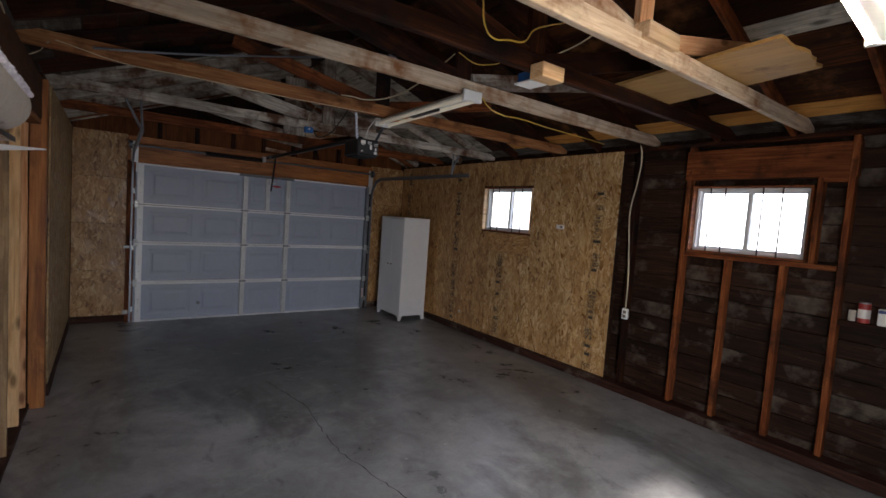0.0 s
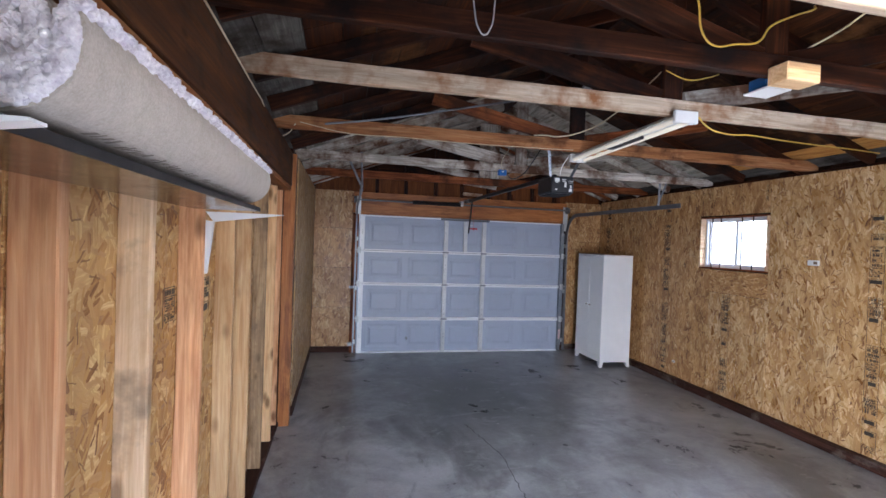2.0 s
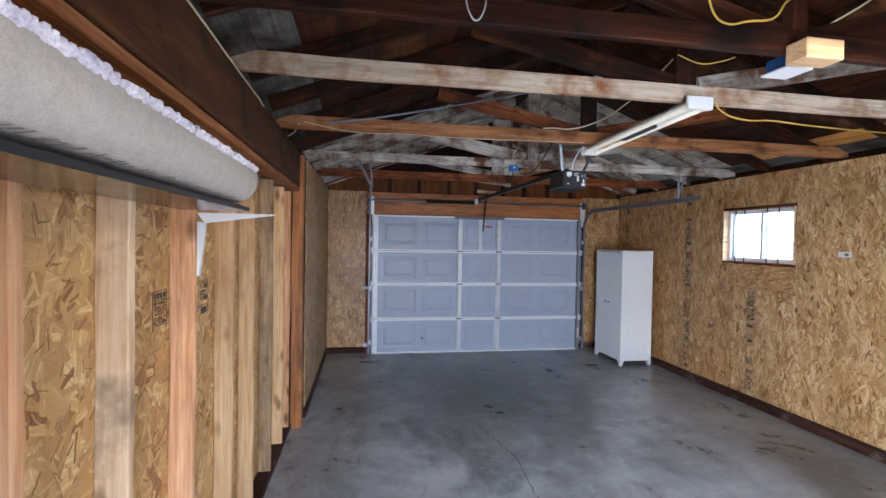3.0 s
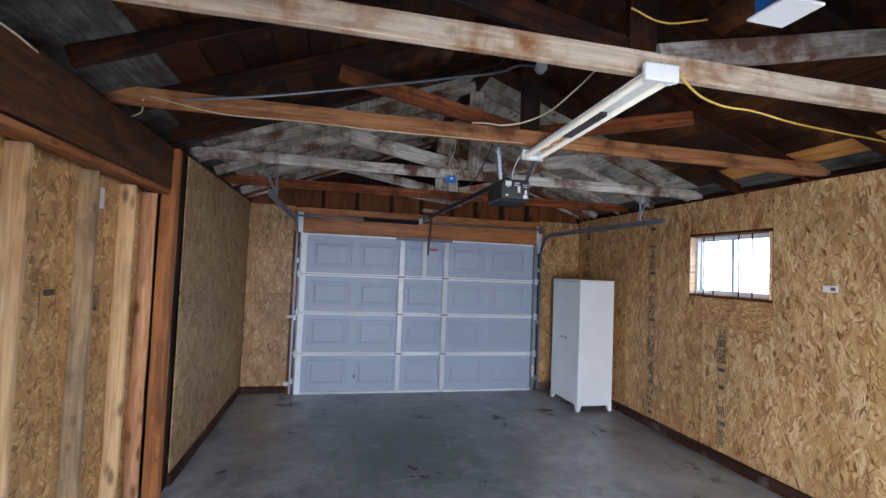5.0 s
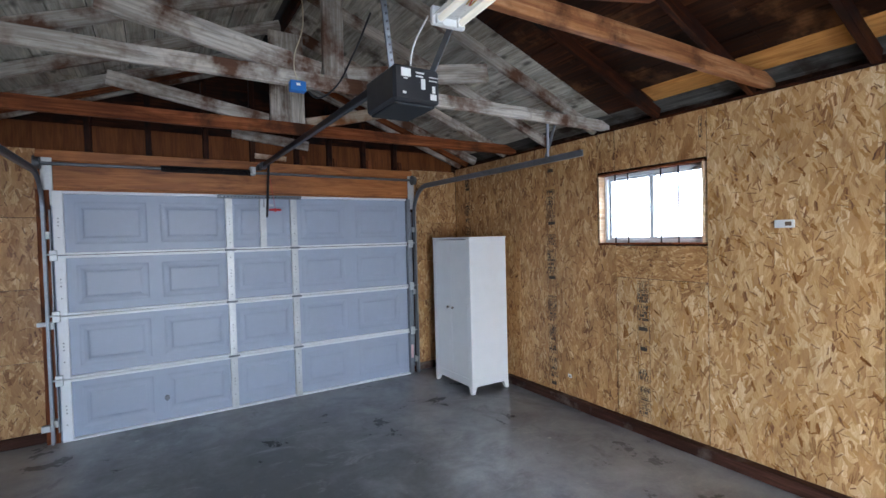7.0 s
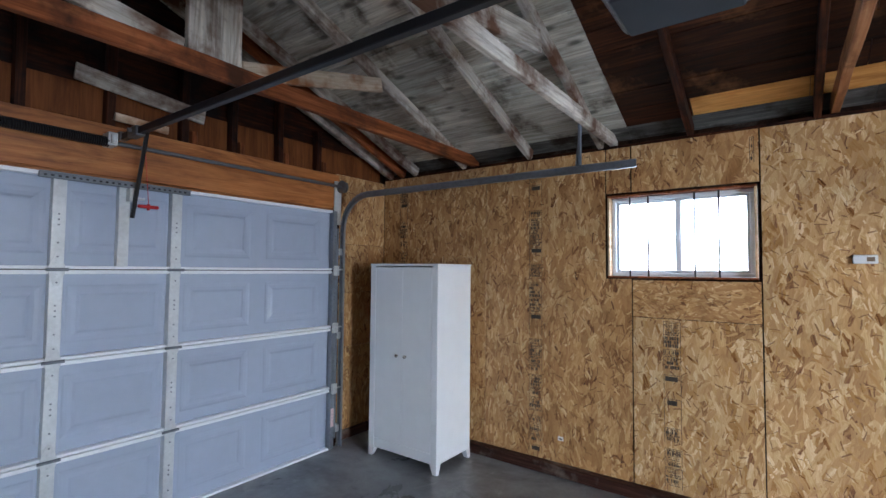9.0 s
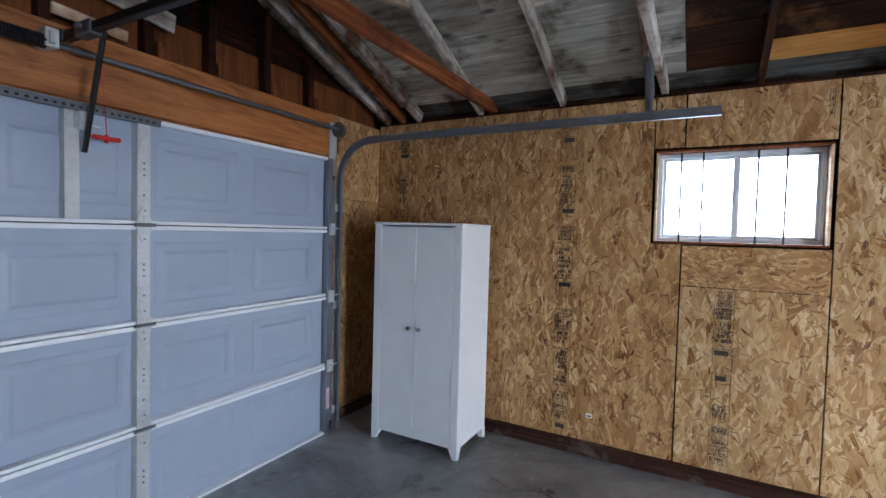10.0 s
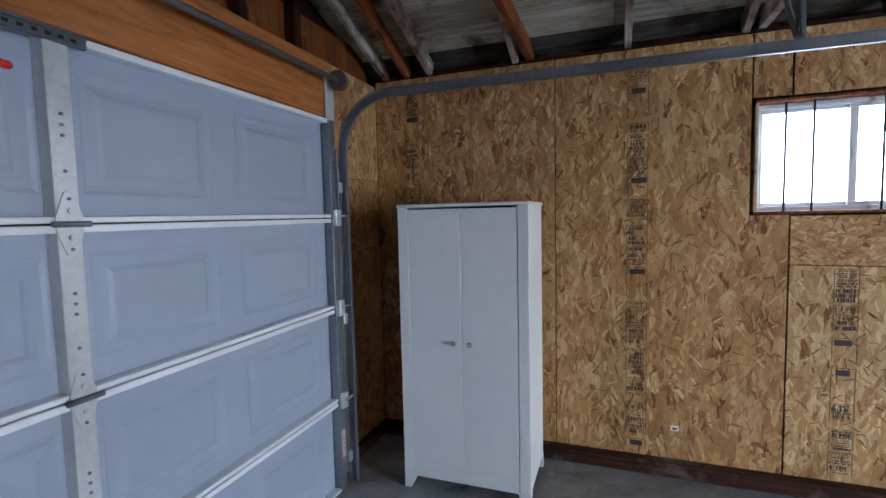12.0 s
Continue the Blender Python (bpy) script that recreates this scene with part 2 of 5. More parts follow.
SHEATH_DARK = wood("brown_sheathing", (0.014, 0.0042, 0.0018), (0.05, 0.0155, 0.0055), (0.13, 0.045, 0.014), axis=1, knots=0.3, stain=(0.2, 0.085, 0.03), stain_amount=0.15, island=True, fade=0.7)
SHEATH_WHITE = wood("chalky_sheathing", (0.28, 0.265, 0.215), (0.53, 0.51, 0.43), (0.73, 0.71, 0.63), axis=1, knots=0.9, soil=0.35, stain=(0.075, 0.05, 0.032), stain_amount=0.16, island=True, fade=0.3)
# grey boards at the eaves, their colour lowered for the dim light there
SHEATH_DIM_GREY = wood("grey_eave_board", (0.05, 0.048, 0.042), (0.12, 0.115, 0.1), (0.22, 0.21, 0.19), axis=1, knots=0.2, stain=(0.04, 0.022, 0.014), stain_amount=0.35, island=True, fade=0.4)
SHEATH_PLY = wood("orange_plywood", (0.42, 0.18, 0.04), (0.6, 0.3, 0.08), (0.66, 0.37, 0.12), axis=1, knots=0.2, island=True, fade=0.3, soil=0.35)
SIDING = wood("dark_siding", (0.012, 0.005, 0.003), (0.034, 0.015, 0.008), (0.075, 0.036, 0.02), knots=0.3, stain=(0.15, 0.125, 0.1), stain_amount=0.2, fade=0.4)
GABLE = wood("gable_plywood", (0.12, 0.036, 0.01), (0.2, 0.066, 0.018), (0.27, 0.095, 0.028), axis=2, knots=0.3, soil=0.3)
SILL = wood("sill_plate", (0.02, 0.008, 0.006), (0.06, 0.023, 0.015), (0.12, 0.055, 0.037), knots=0.2, stain=(0.2, 0.17, 0.14), stain_amount=0.1)
DOOR = plain("blue_grey_steel", (0.363, 0.412, 0.512), 0.4, 0.0, 0.05, 14, 0.03)
TRACK = plain("track_steel", (0.27, 0.29, 0.32), 0.48, 0.8, 0.25, 40)
TRIM_WHITE = plain("white_vinyl", (0.72, 0.74, 0.76), 0.4, 0.0, 0.05)
RAIL_WHITE = plain("white_steel_edge", (0.84, 0.86, 0.88), 0.35, 0.0, 0.04)
GALV = plain("galvanised_steel", (0.6, 0.62, 0.62), 0.36, 0.35, 0.16, 45)
STEEL_DARK = plain("dull_steel", (0.20, 0.215, 0.235), 0.42, 0.85, 0.2, 30)
BLACK_STEEL = plain("black_steel", (0.014, 0.014, 0.016), 0.42, 0.2, 0.2)
BLACK_PLASTIC = plain("black_plastic", (0.02, 0.021, 0.024), 0.38, 0, 0.2)
WHITE_PAINT = plain("white_cabinet_paint", (0.75, 0.77, 0.785), 0.38, 0, 0.04, 9, 0.02)
WHITE_ENAMEL = plain("white_enamel", (0.78, 0.78, 0.75), 0.3, 0, 0.05)
BLUE = plain("blue_box_plastic", (0.03, 0.16, 0.48), 0.45)
REDP = plain("red_plastic", (0.55, 0.02, 0.02), 0.4)
YELLOW = plain("yellow_cable", (0.62, 0.4, 0.06), 0.45)
CABLE = plain("cream_cable", (0.62, 0.54, 0.36), 0.5)
INK = plain("printed_ink", (0.045, 0.034, 0.026), 0.6, 0, 0.6, 60)
INK_PALE = plain("faded_ink", (0.16, 0.115, 0.075), 0.6)
SMOKY = plain("smoky_lens", (0.035, 0.038, 0.042), 0.8)
SMOKY.node_tree.nodes["Principled BSDF"].inputs["Specular IOR Level"].default_value = 0.1
SHELF = plain("dark_shelf_laminate", (0.035, 0.025, 0.02), 0.16, 0, 0.1)


def concrete():
    n = Net("concrete_floor")
    c = n.coords((1, 1, 1), 0)
    big = n.noise(c, 0.55, 5, 0.6, 0.4)
    mid = n.noise(c, 2.6, 8, 0.68, 0.3)
    fine = n.noise(c, 60, 5, 0.7)
    col = n.ramp(n.math("ADD", n.math("MULTIPLY", big, 0.5), n.math("MULTIPLY", mid, 0.5)),
                 [(0.36, (0.14, 0.144, 0.15)), (0.5, (0.345, 0.355, 0.367)), (0.63, (0.53, 0.543, 0.56))])
    col = n.mix(n.math("MULTIPLY", fine, 0.45), col, (0.10, 0.096, 0.088))
    oil = n.ramp(n.noise(n.coords((0.9, 0.55, 1), 0), 1.1, 6, 0.62, 0.4), [(0.54, BLACK), (0.64, WHITE)])
    col = n.mix(n.math("MULTIPLY", oil, 0.6), col, (0.045, 0.043, 0.04))
    # wide dark area before the door: stain plus daylight falloff, painted into the colour
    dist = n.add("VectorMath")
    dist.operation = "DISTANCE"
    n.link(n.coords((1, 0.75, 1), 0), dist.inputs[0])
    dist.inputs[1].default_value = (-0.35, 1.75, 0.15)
    dim_zone = n.math("ADD", dist.outputs["Value"], n.math("MULTIPLY", mid, 1.6))
    col = n.mix(n.ramp(n.math("MULTIPLY", dim_zone, 0.3), [(0.36, (0.85,) * 3), (0.74, BLACK)]), col, (0.055, 0.056, 0.05))
    scuff = n.ramp(n.noise(n.coords((3.2, 5.5, 1), 0, 0.5), 1.0, 8, 0.74, 0.9), [(0.56, BLACK), (0.66, WHITE)])
    col = n.mix(n.math("MULTIPLY", scuff, 0.32), col, (0.46, 0.46, 0.45))
    blot = n.ramp(n.noise(n.coords((4.0, 2.6, 1), 0, 1.1), 1.0, 6, 0.66, 0.5), [(0.3, WHITE), (0.4, BLACK)])
    col = n.mix(n.math("MULTIPLY", blot, 0.5), col, (0.06, 0.058, 0.054))
    for scale, share, tone in ((2.3, 0.022, (0.5, 0.49, 0.46)), (3.7, 0.016, (0.03, 0.028, 0.026))):
        v = n.add("TexVoronoi", Scale=scale)
        n.link(c, v.inputs["Vector"])
        speck = n.ramp(v.outputs["Distance"], [(share, WHITE), (share * 2, BLACK)])
        col = n.mix(n.math("MULTIPLY", speck, 0.75), col, tone)
    rough = n.ramp(mid, [(0.3, (0.24,) * 3), (0.7, (0.46,) * 3)])
    return n.done(col, rough, 0, n.math("ADD", mid, n.math("MULTIPLY", fine, 0.4)), 0.12, 0.004)


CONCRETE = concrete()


def carpet(name, a, b, scale, strength):
    n = Net(name)
    f = n.noise(n.coords((1, 1, 1)), scale, 5, 0.7)
    g = n.noise(n.coords((1, 1, 1)), scale * 0.15, 3)
    col = n.ramp(n.math("ADD", n.math("MULTIPLY", f, 0.7), n.math("MULTIPLY", g, 0.3)), [(0.35, a), (0.62, b)])
    return n.done(col, 0.95, 0, f, strength, 0.01)


PILE = carpet("carpet_pile", (0.52, 0.475, 0.57), (0.95, 0.93, 0.97), 75, 0.8)
BACKING = carpet("carpet_backing", (0.36, 0.32, 0.275), (0.50, 0.45, 0.40), 260, 0.3)

glass_net = Net("window_glass")
glass_net.b.inputs["Transmission Weight"].default_value = 1.0
glass_net.b.inputs["IOR"].default_value = 1.1
GLASS = glass_net.done((0.98, 0.99, 1.0), 0.02)


def glow(name, colour, strength):
    n = Net(name)
    n.b.inputs["Emission Color"].default_value = (*colour, 1)
    n.b.inputs["Emission Strength"].default_value = strength
    return n.done(colour, 0.3)


CREAM_TUBE = glow("cream_tube", (0.95, 0.88, 0.72), 0.03)
LIT_TUBE = glow("lit_tube", (1.0, 0.88, 0.7), 16.0)

# ---- building helpers ----


def cuboid(bm, x0, x1, y0, y1, z0, z1, bevel=0.0, index=0):
    made = bmesh.ops.create_cube(bm, size=1.0, matrix=Matrix.Translation(((x0 + x1) / 2, (y0 + y1) / 2, (z0 + z1) / 2)) @ Matrix.Diagonal((abs(x1 - x0), abs(y1 - y0), abs(z1 - z0), 1)))
    faces = {f for v in made["verts"] for f in v.link_faces}
    for f in faces:
        f.material_index = index
    if bevel:
        edges = list({e for v in made["verts"] for e in v.link_edges})
        bmesh.ops.bevel(bm, geom=edges, offset=bevel, segments=1, affect="EDGES", profile=0.5)
    return bm


def block(x0, x1, y0, y1, z0, z1, bevel=0.003):
    return cuboid(bmesh.new(), x0, x1, y0, y1, z0, z1, bevel)


def rod(bm, a, b, r, seg=12, r2=None):
    a, b = Vector(a), Vector(b)
    m = Matrix.Translation((a + b) / 2) @ (b - a).to_track_quat("Z", "Y").to_matrix().to_4x4()
    bmesh.ops.create_cone(bm, cap_ends=True, segments=seg, radius1=r, radius2=r if r2 is None else r2, depth=(b - a).length, matrix=m)
    return bm


def to_mesh(name, bm, mats):
    me = bpy.data.meshes.new(name)
    bm.to_mesh(me)
    bm.free()
    for mt in mats if isinstance(mats, (list, tuple)) else [mats]:
        me.materials.append(mt)
    return me


def smooth(ob, angle=40):
    ob.data.polygons.foreach_set("use_smooth", [True] * len(ob.data.polygons))
    ob.data.set_sharp_from_angle(angle=radians(angle))
    return ob


def part(name, bm, material, parent, label=""):
    """One mesh under a thing or a part; its vertices are given in the world."""
    ob = new(name, to_mesh(name, bm, material))
    ob.parent = parent
    ob.matrix_parent_inverse = base_of(parent).inverted()
    return tagged(ob, label)


BASES = {}


def base_of(ob):
    return BASES.get(ob.name, Matrix.Identity(4))


def holder(name, at, label, category, group="", kind=""):
    ob = new(name)
    ob.empty_display_size = 0.1
    ob.location = at
    BASES[ob.name] = Matrix.Translation(at)
    return tagged(ob, label, category, group, kind)


def whole(name, bm, material, label, category, group="", kind=""):
    """A thing that is one mesh, its vertices given in the world; its origin goes to its base."""
    bm.verts.ensure_lookup_table()
    xs, ys, zs = zip(*[v.co for v in bm.verts])
    at = Vector(((min(xs) + max(xs)) / 2, (min(ys) + max(ys)) / 2, min(zs)))
    bmesh.ops.translate(bm, verts=bm.verts, vec=-at)
    ob = new(name, to_mesh(name, bm, material))
    ob.location = at
    BASES[ob.name] = Matrix.Translation(at)
    return tagged(ob, label, category, group, kind)


BEAMS = {}


def lumber(name, a, b, wide, deep, material, parent, up=(0, 0, 1), label="", wear=0.004):
    """A sawn piece from a to b, its grain along it; deep is measured along up. Alike pieces share one mesh."""
    a, b = Vector(a), Vector(b)
    length = (b - a).length
    key = (round(length, 3), wide, deep, material.name)
    if key not in BEAMS:
        bm = bmesh.new()
        n = max(1, int(length / 0.25))
        rng = random.Random(str(key))
        rings = []
        for i in range(n + 1):
            x = -length / 2 + length * i / n
            dy, dz = rng.uniform(-wear, wear) * 0.6, rng.uniform(-wear, wear) * 0.6
            c = 0.004
            pts = []
            for sy, sz in ((-1, -1), (1, -1), (1, 1), (-1, 1)):
                for k in ((0, 1) if sy * sz > 0 else (1, 0)):
                    pts.append((x, sy * (wide / 2 - c * k) + dy, sz * (deep / 2 - c * (1 - k)) + dz))
            rings.append([bm.verts.new(p) for p in pts])
        for r0, r1 in zip(rings, rings[1:]):
            for j in range(8):
                bm.faces.new((r0[j], r1[j], r1[(j + 1) % 8], r0[(j + 1) % 8]))
        bm.faces.new(rings[0])
        bm.faces.new(rings[-1][::-1])
        bmesh.ops.recalc_face_normals(bm, faces=bm.faces)
        BEAMS[key] = to_mesh(name, bm, material)
    ob = new(name, BEAMS[key])
    x = (b - a).normalized()
    z = Vector(up)
    z = (z - x * z.dot(x)).normalized()
    y = z.cross(x)
    m = Matrix((x, y, z)).transposed().to_4x4()
    m.translation = (a + b) / 2
    if parent is not None:
        ob.parent = parent
        ob.matrix_parent_inverse = base_of(parent).inverted()
    ob.matrix_basis = m
    return tagged(ob, label)


def cable(name, points, r, material, label, category="cable", parent=None):
    cu = bpy.data.curves.new(name, "CURVE")
    cu.dimensions, cu.bevel_depth, cu.bevel_resolution, cu.resolution_u = "3D", r, 3, 10
    sp = cu.splines.new("BEZIER")
    sp.bezier_points.add(len(points) - 1)
    for bp, p in zip(sp.bezier_points, points):
        bp.co = p
        bp.handle_left_type = bp.handle_right_type = "AUTO"
    tmp = bpy.data.objects.new(name, cu)
    scene.collection.objects.link(tmp)
    me = bpy.data.meshes.new_from_object(tmp.evaluated_get(bpy.context.evaluated_depsgraph_get()))
    bpy.data.objects.remove(tmp)
    me.materials.clear()
    me.materials.append(material)
    for p in me.polygons:
        p.use_smooth = True
    ob = new(name, me)
    if parent is not None:
        ob.parent = parent
        ob.matrix_parent_inverse = base_of(parent).inverted()
        return tagged(ob, label)
    return tagged(ob, label, category)


def sheet(name, corner, along, height, width, thick, material, parent, label="", size_z=None):
    """A board standing on edge: corner low on its back face; along is 'x' or 'y'; thickness towards the room."""
    bm = bmesh.new()
    cuboid(bm, -width / 2, width / 2, -height / 2, height / 2, -thick / 2, thick / 2, 0.0015)
    ob = new(name, to_mesh(name, bm, material))
    d = {"y+": (Vector((0, 1, 0)), Vector((1, 0, 0))), "y-": (Vector((0, 1, 0)), Vector((-1, 0, 0))), "x-": (Vector((1, 0, 0)), Vector((0, -1, 0)))}[along]
    x, z = d
    y = Vector((0, 0, 1))
    if x.cross(y).dot(z) < 0:
        x = -x
    m = Matrix((x, y, z)).transposed().to_4x4()
    m.translation = Vector(corner)
    ob.parent = parent
    ob.matrix_parent_inverse = base_of(parent).inverted()
    ob.matrix_basis = m
    return tagged(ob, label)

# ---- the large structure ----
X_W, X_E, Y_S, Y_N = 0.05, 4.82, -0.95, 7.75
RIDGE_X, RIDGE_Z, PITCH = 2.43, 3.434, 0.375


def roof_z(x):
    """Underside of the rafters."""
    return RIDGE_Z - PITCH * abs(x - RIDGE_X)


ground = whole("ground", block(-400, 400, -400, 400, -0.32, -0.12, 0), plain("dry_ground", (0.22, 0.2, 0.17), 0.9), "dry bare ground around the garage", "ground", kind="structure")
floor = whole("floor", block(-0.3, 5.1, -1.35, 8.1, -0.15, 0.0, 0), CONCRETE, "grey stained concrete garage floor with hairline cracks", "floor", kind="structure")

# right-hand wall: outer skin with two window openings
WINDOWS = ((4.495, 5.432, 1.548, 2.163), (1.565, 2.48, 1.545, 2.145))
bm = bmesh.new()
for y0, y1 in ((-0.72, 1.565), (2.48, 4.495), (5.432, 7.95)):
    cuboid(bm, 4.927, 4.967, y0, y1, -0.1, 2.615)
for y0, y1, z0, z1 in WINDOWS:
    cuboid(bm, 4.927, 4.967, y0, y1, -0.1, z0)
    cuboid(bm, 4.927, 4.967, y0, y1, z1, 2.615)
wall_east = whole("wall_east", bm, SIDING, "timber garage wall partly lined with strand board", "wall", kind="structure")

T = 0.012


def east_panel(y0, y1, z0, z1, material=None, out=0.0):
    material = OSB_FLAT if z0 > 1.2 and z1 < 1.6 else OSB_PALE if y1 < 5.26 else OSB
    sheet("panel", (X_E + T / 2 - out, (y0 + y1) / 2, (z0 + z1) / 2), "y-", z1 - z0, y1 - y0 - 0.004, T, material, wall_east)


for y0, y1, z0, z1 in ((6.5, 7.74, 0.085, 2.52), (5.265, 5.445, 2.18, 2.52), (4.478, 5.258, 0.085, 1.266),
                       (4.478, 5.258, 1.27, 1.536), (4.478, 5.26, 2.178, 2.52), (3.235, 4.475, 0.085, 2.52)):
    east_panel(y0, y1, z0, z1)
b = bmesh.new()
cuboid(b, -0.527, 0.519, 0.24, 1.218, -T / 2, T / 2)
cuboid(b, -0.527, 0.705, -1.217, 0.2397, -T / 2, T / 2)
notched = new("panel", to_mesh("panel", b, OSB))
m = Matrix(((0, 0, -1), (-1, 0, 0), (0, 1, 0))).to_4x4()
m.translation = (X_E + T / 2, 5.969, 1.302)
notched.parent, notched.matrix_parent_inverse, notched.matrix_basis = wall_east, base_of(wall_east).inverted(), m
lumber("sill_plate", (4.828, -0.61, 0.045), (4.828, 7.74, 0.045), 0.156, 0.084, SILL, wall_east)
lumber("top_plate", (4.872, -0.61, 2.525), (4.872, 7.74, 2.525), 0.09, 0.04, DARK, wall_east)
for y in (-0.55, -0.1, 0.42, 0.9, 3.06):
    lumber("stud", (4.868, y, 0.09), (4.868, y, 2.505), 0.04, 0.085, DARK, wall_east, up=(1, 0, 0))
for y, z1, mt in ((2.525, 2.505, RED), (1.345, 2.505, RED), (2.13, 1.50, RED), (1.715, 1.50, RED)):
    lumber("stud", (4.868, y, 0.09), (4.868, y, z1), 0.04, 0.085, mt, wall_east, up=(1, 0, 0))
lumber("window_header", (4.868, 1.32, 2.335), (4.868, 2.56, 2.335), 0.086, 0.26, RED, wall_east)
lumber("window_sill_beam", (4.868, 1.37, 1.52), (4.868, 2.50, 1.52), 0.084, 0.04, RED, wall_east)
lumber("stud", (4.868, 1.53, 1.54), (4.868, 1.53, 2.2), 0.04, 0.084, RED, wall_east, up=(1, 0, 0))
lumber("blocking", (4.868, 0.925, 1.13), (4.868, 1.325, 1.13), 0.085, 0.04, DARK, wall_east)
lumber("blocking", (4.868, 1.365, 2.185), (4.868, 1.545, 2.185), 0.08, 0.04, RED, wall_east)

# left-hand wall: skin, infill studs under a deep beam, then a lined length
bm = bmesh.new()
cuboid(bm, -0.2, -0.16, -0.72, 7.95, -0.1, 2.615)
wall_west = whole("wall_west", bm, SIDING, "garage wall of new studs and strand board under an old beam", "wall", kind="structure")
X_S = -0.05
for y0, y1 in ((-0.62, 0.27), (0.274, 1.49), (1.494, 2.71), (2.714, 3.93), (3.934, 4.9)):
    sheet("panel", (X_S - 0.095, (y0 + y1) / 2, 1.13), "y+", 2.16, y1 - y0, 0.011, OSB_NEW, wall_west)
for y0, y1, z0, z1 in ((5.15, 7.74, 0.1, 1.3), (5.15, 7.74, 1.303, 2.5)):
    sheet("panel", (X_W - T / 2, (y0 + y1) / 2, (z0 + z1) / 2), "y+", z1 - z0, y1 - y0, T, OSB_OLD, wall_west)
STUDS_W = (-0.35, 0.1, 0.57, 1.05, 1.52, 1.97, 2.47, 3.02, 3.47, 4.04, 4.5, 4.84)
for i, y in enumerate(STUDS_W):
    lumber("stud", (X_S - 0.045, y, 0.045), (X_S - 0.045, y, 2.16), 0.038, 0.089, (STUD_PALE if i in (5, 1) else STUD_GREY if i == 9 else STUD_YELLOW if i in (7, 8, 10) else STUD), wall_west, up=(1, 0, 0))
lumber("sill_plate", (X_S - 0.04, -0.6, 0.022), (X_S - 0.04, 4.9, 0.022), 0.1, 0.042, SILL, wall_west)
lumber("sill_plate", (X_W - 0.035, 5.15, 0.05), (X_W - 0.035, 7.74, 0.05), 0.09, 0.098, SILL, wall_west)
lumber("top_plate", (-0.04, -0.61, 2.183), (-0.04, 4.89, 2.183), 0.108, 0.038, PLATE, wall_west)
lumber("header_beam", (-0.035, -0.61, 2.355), (-0.035, 4.9, 2.355), 0.11, 0.3, BEAM, wall_west, label="long dark old timber header beam")
lumber("post", (0.0, 4.945, 0.0), (0.0, 4.945, 2.5), 0.085, 0.1, ORANGE, wall_west, up=(1, 0, 0))
lumber("post", (-0.022, 5.08, 0.0), (-0.022, 5.08, 2.5), 0.13, 0.1, DARK, wall_west, up=(1, 0, 0))
lumber("top_plate", (-0.02, 4.9, 2.525), (-0.02, 7.74, 2.525), 0.09, 0.04, DARK, wall_west)

# front wall with the garage door opening
bm = bmesh.new()
for x0, x1 in ((-0.2, 0.68), (4.09, 4.967)):
    cuboid(bm, x0, x1, 7.84, 7.9, -0.1, 2.14)
cuboid(bm, -0.2, 4.967, 7.84, 7.9, 2.14, 2.56)
wall_north = whole("wall_north", bm, SIDING, "garage front wall around the sectional door", "wall", kind="structure")
for x0, x1, z0, z1 in ((0.055, 0.625, 0.09, 0.69), (0.055, 0.625, 0.694, 1.3), (0.055, 0.625, 1.304, 1.9), (0.055, 0.625, 1.904, 2.48),
                       (4.155, 4.815, 0.09, 0.86), (4.155, 4.815, 0.863, 1.37), (4.155, 4.815, 1.373, 1.83), (4.155, 4.815, 1.833, 2.49)):
    sheet("panel", ((x0 + x1) / 2, 7.75 - T / 2, (z0 + z1) / 2), "x-", z1 - z0, x1 - x0, T, OSB, wall_north)
lumber("sill_plate", (0.06, 7.76, 0.045), (0.63, 7.76, 0.045), 0.09, 0.088, SILL, wall_north)
lumber("sill_plate", (4.15, 7.76, 0.045), (4.8, 7.76, 0.045), 0.09, 0.088, SILL, wall_north)
lumber("jamb", (0.672, 7.70, 0.0), (0.672, 7.70, 2.13), 0.09, 0.09, RED, wall_north, up=(0, 1, 0))
lumber("jamb", (4.105, 7.71, 0.0), (4.105, 7.71, 2.13), 0.09, 0.08, DARK, wall_north, up=(0, 1, 0))
lumber("header", (0.62, 7.72, 2.265), (4.16, 7.72, 2.265), 0.09, 0.235, ORANGE, wall_north, label="wide orange-brown timber door header")
lumber("header_lip", (0.72, 7.725, 2.133), (4.08, 7.725, 2.133), 0.07, 0.03, ORANGE, wall_north)
lumber("top_plate", (0.63, 7.735, 2.425), (4.15, 7.735, 2.425), 0.09, 0.085, ORANGE, wall_north)


def gable(y0, y1):
    b = bmesh.new()
    lo, hi = [], []
    for y, row in ((y0, lo), (y1, hi)):
        for x, z in ((-0.2, 2.55), (4.967, 2.55), (4.967, 2.62), (RIDGE_X, RIDGE_Z + 0.143), (-0.2, 2.62)):
            row.append(b.verts.new((x, y, z)))
    b.faces.new(lo)
    b.faces.new(hi[::-1])
    for i in range(5):
        b.faces.new((lo[i], hi[i], hi[(i + 1) % 5], lo[(i + 1) % 5]))
    bmesh.ops.recalc_face_normals(b, faces=b.faces)
    return b


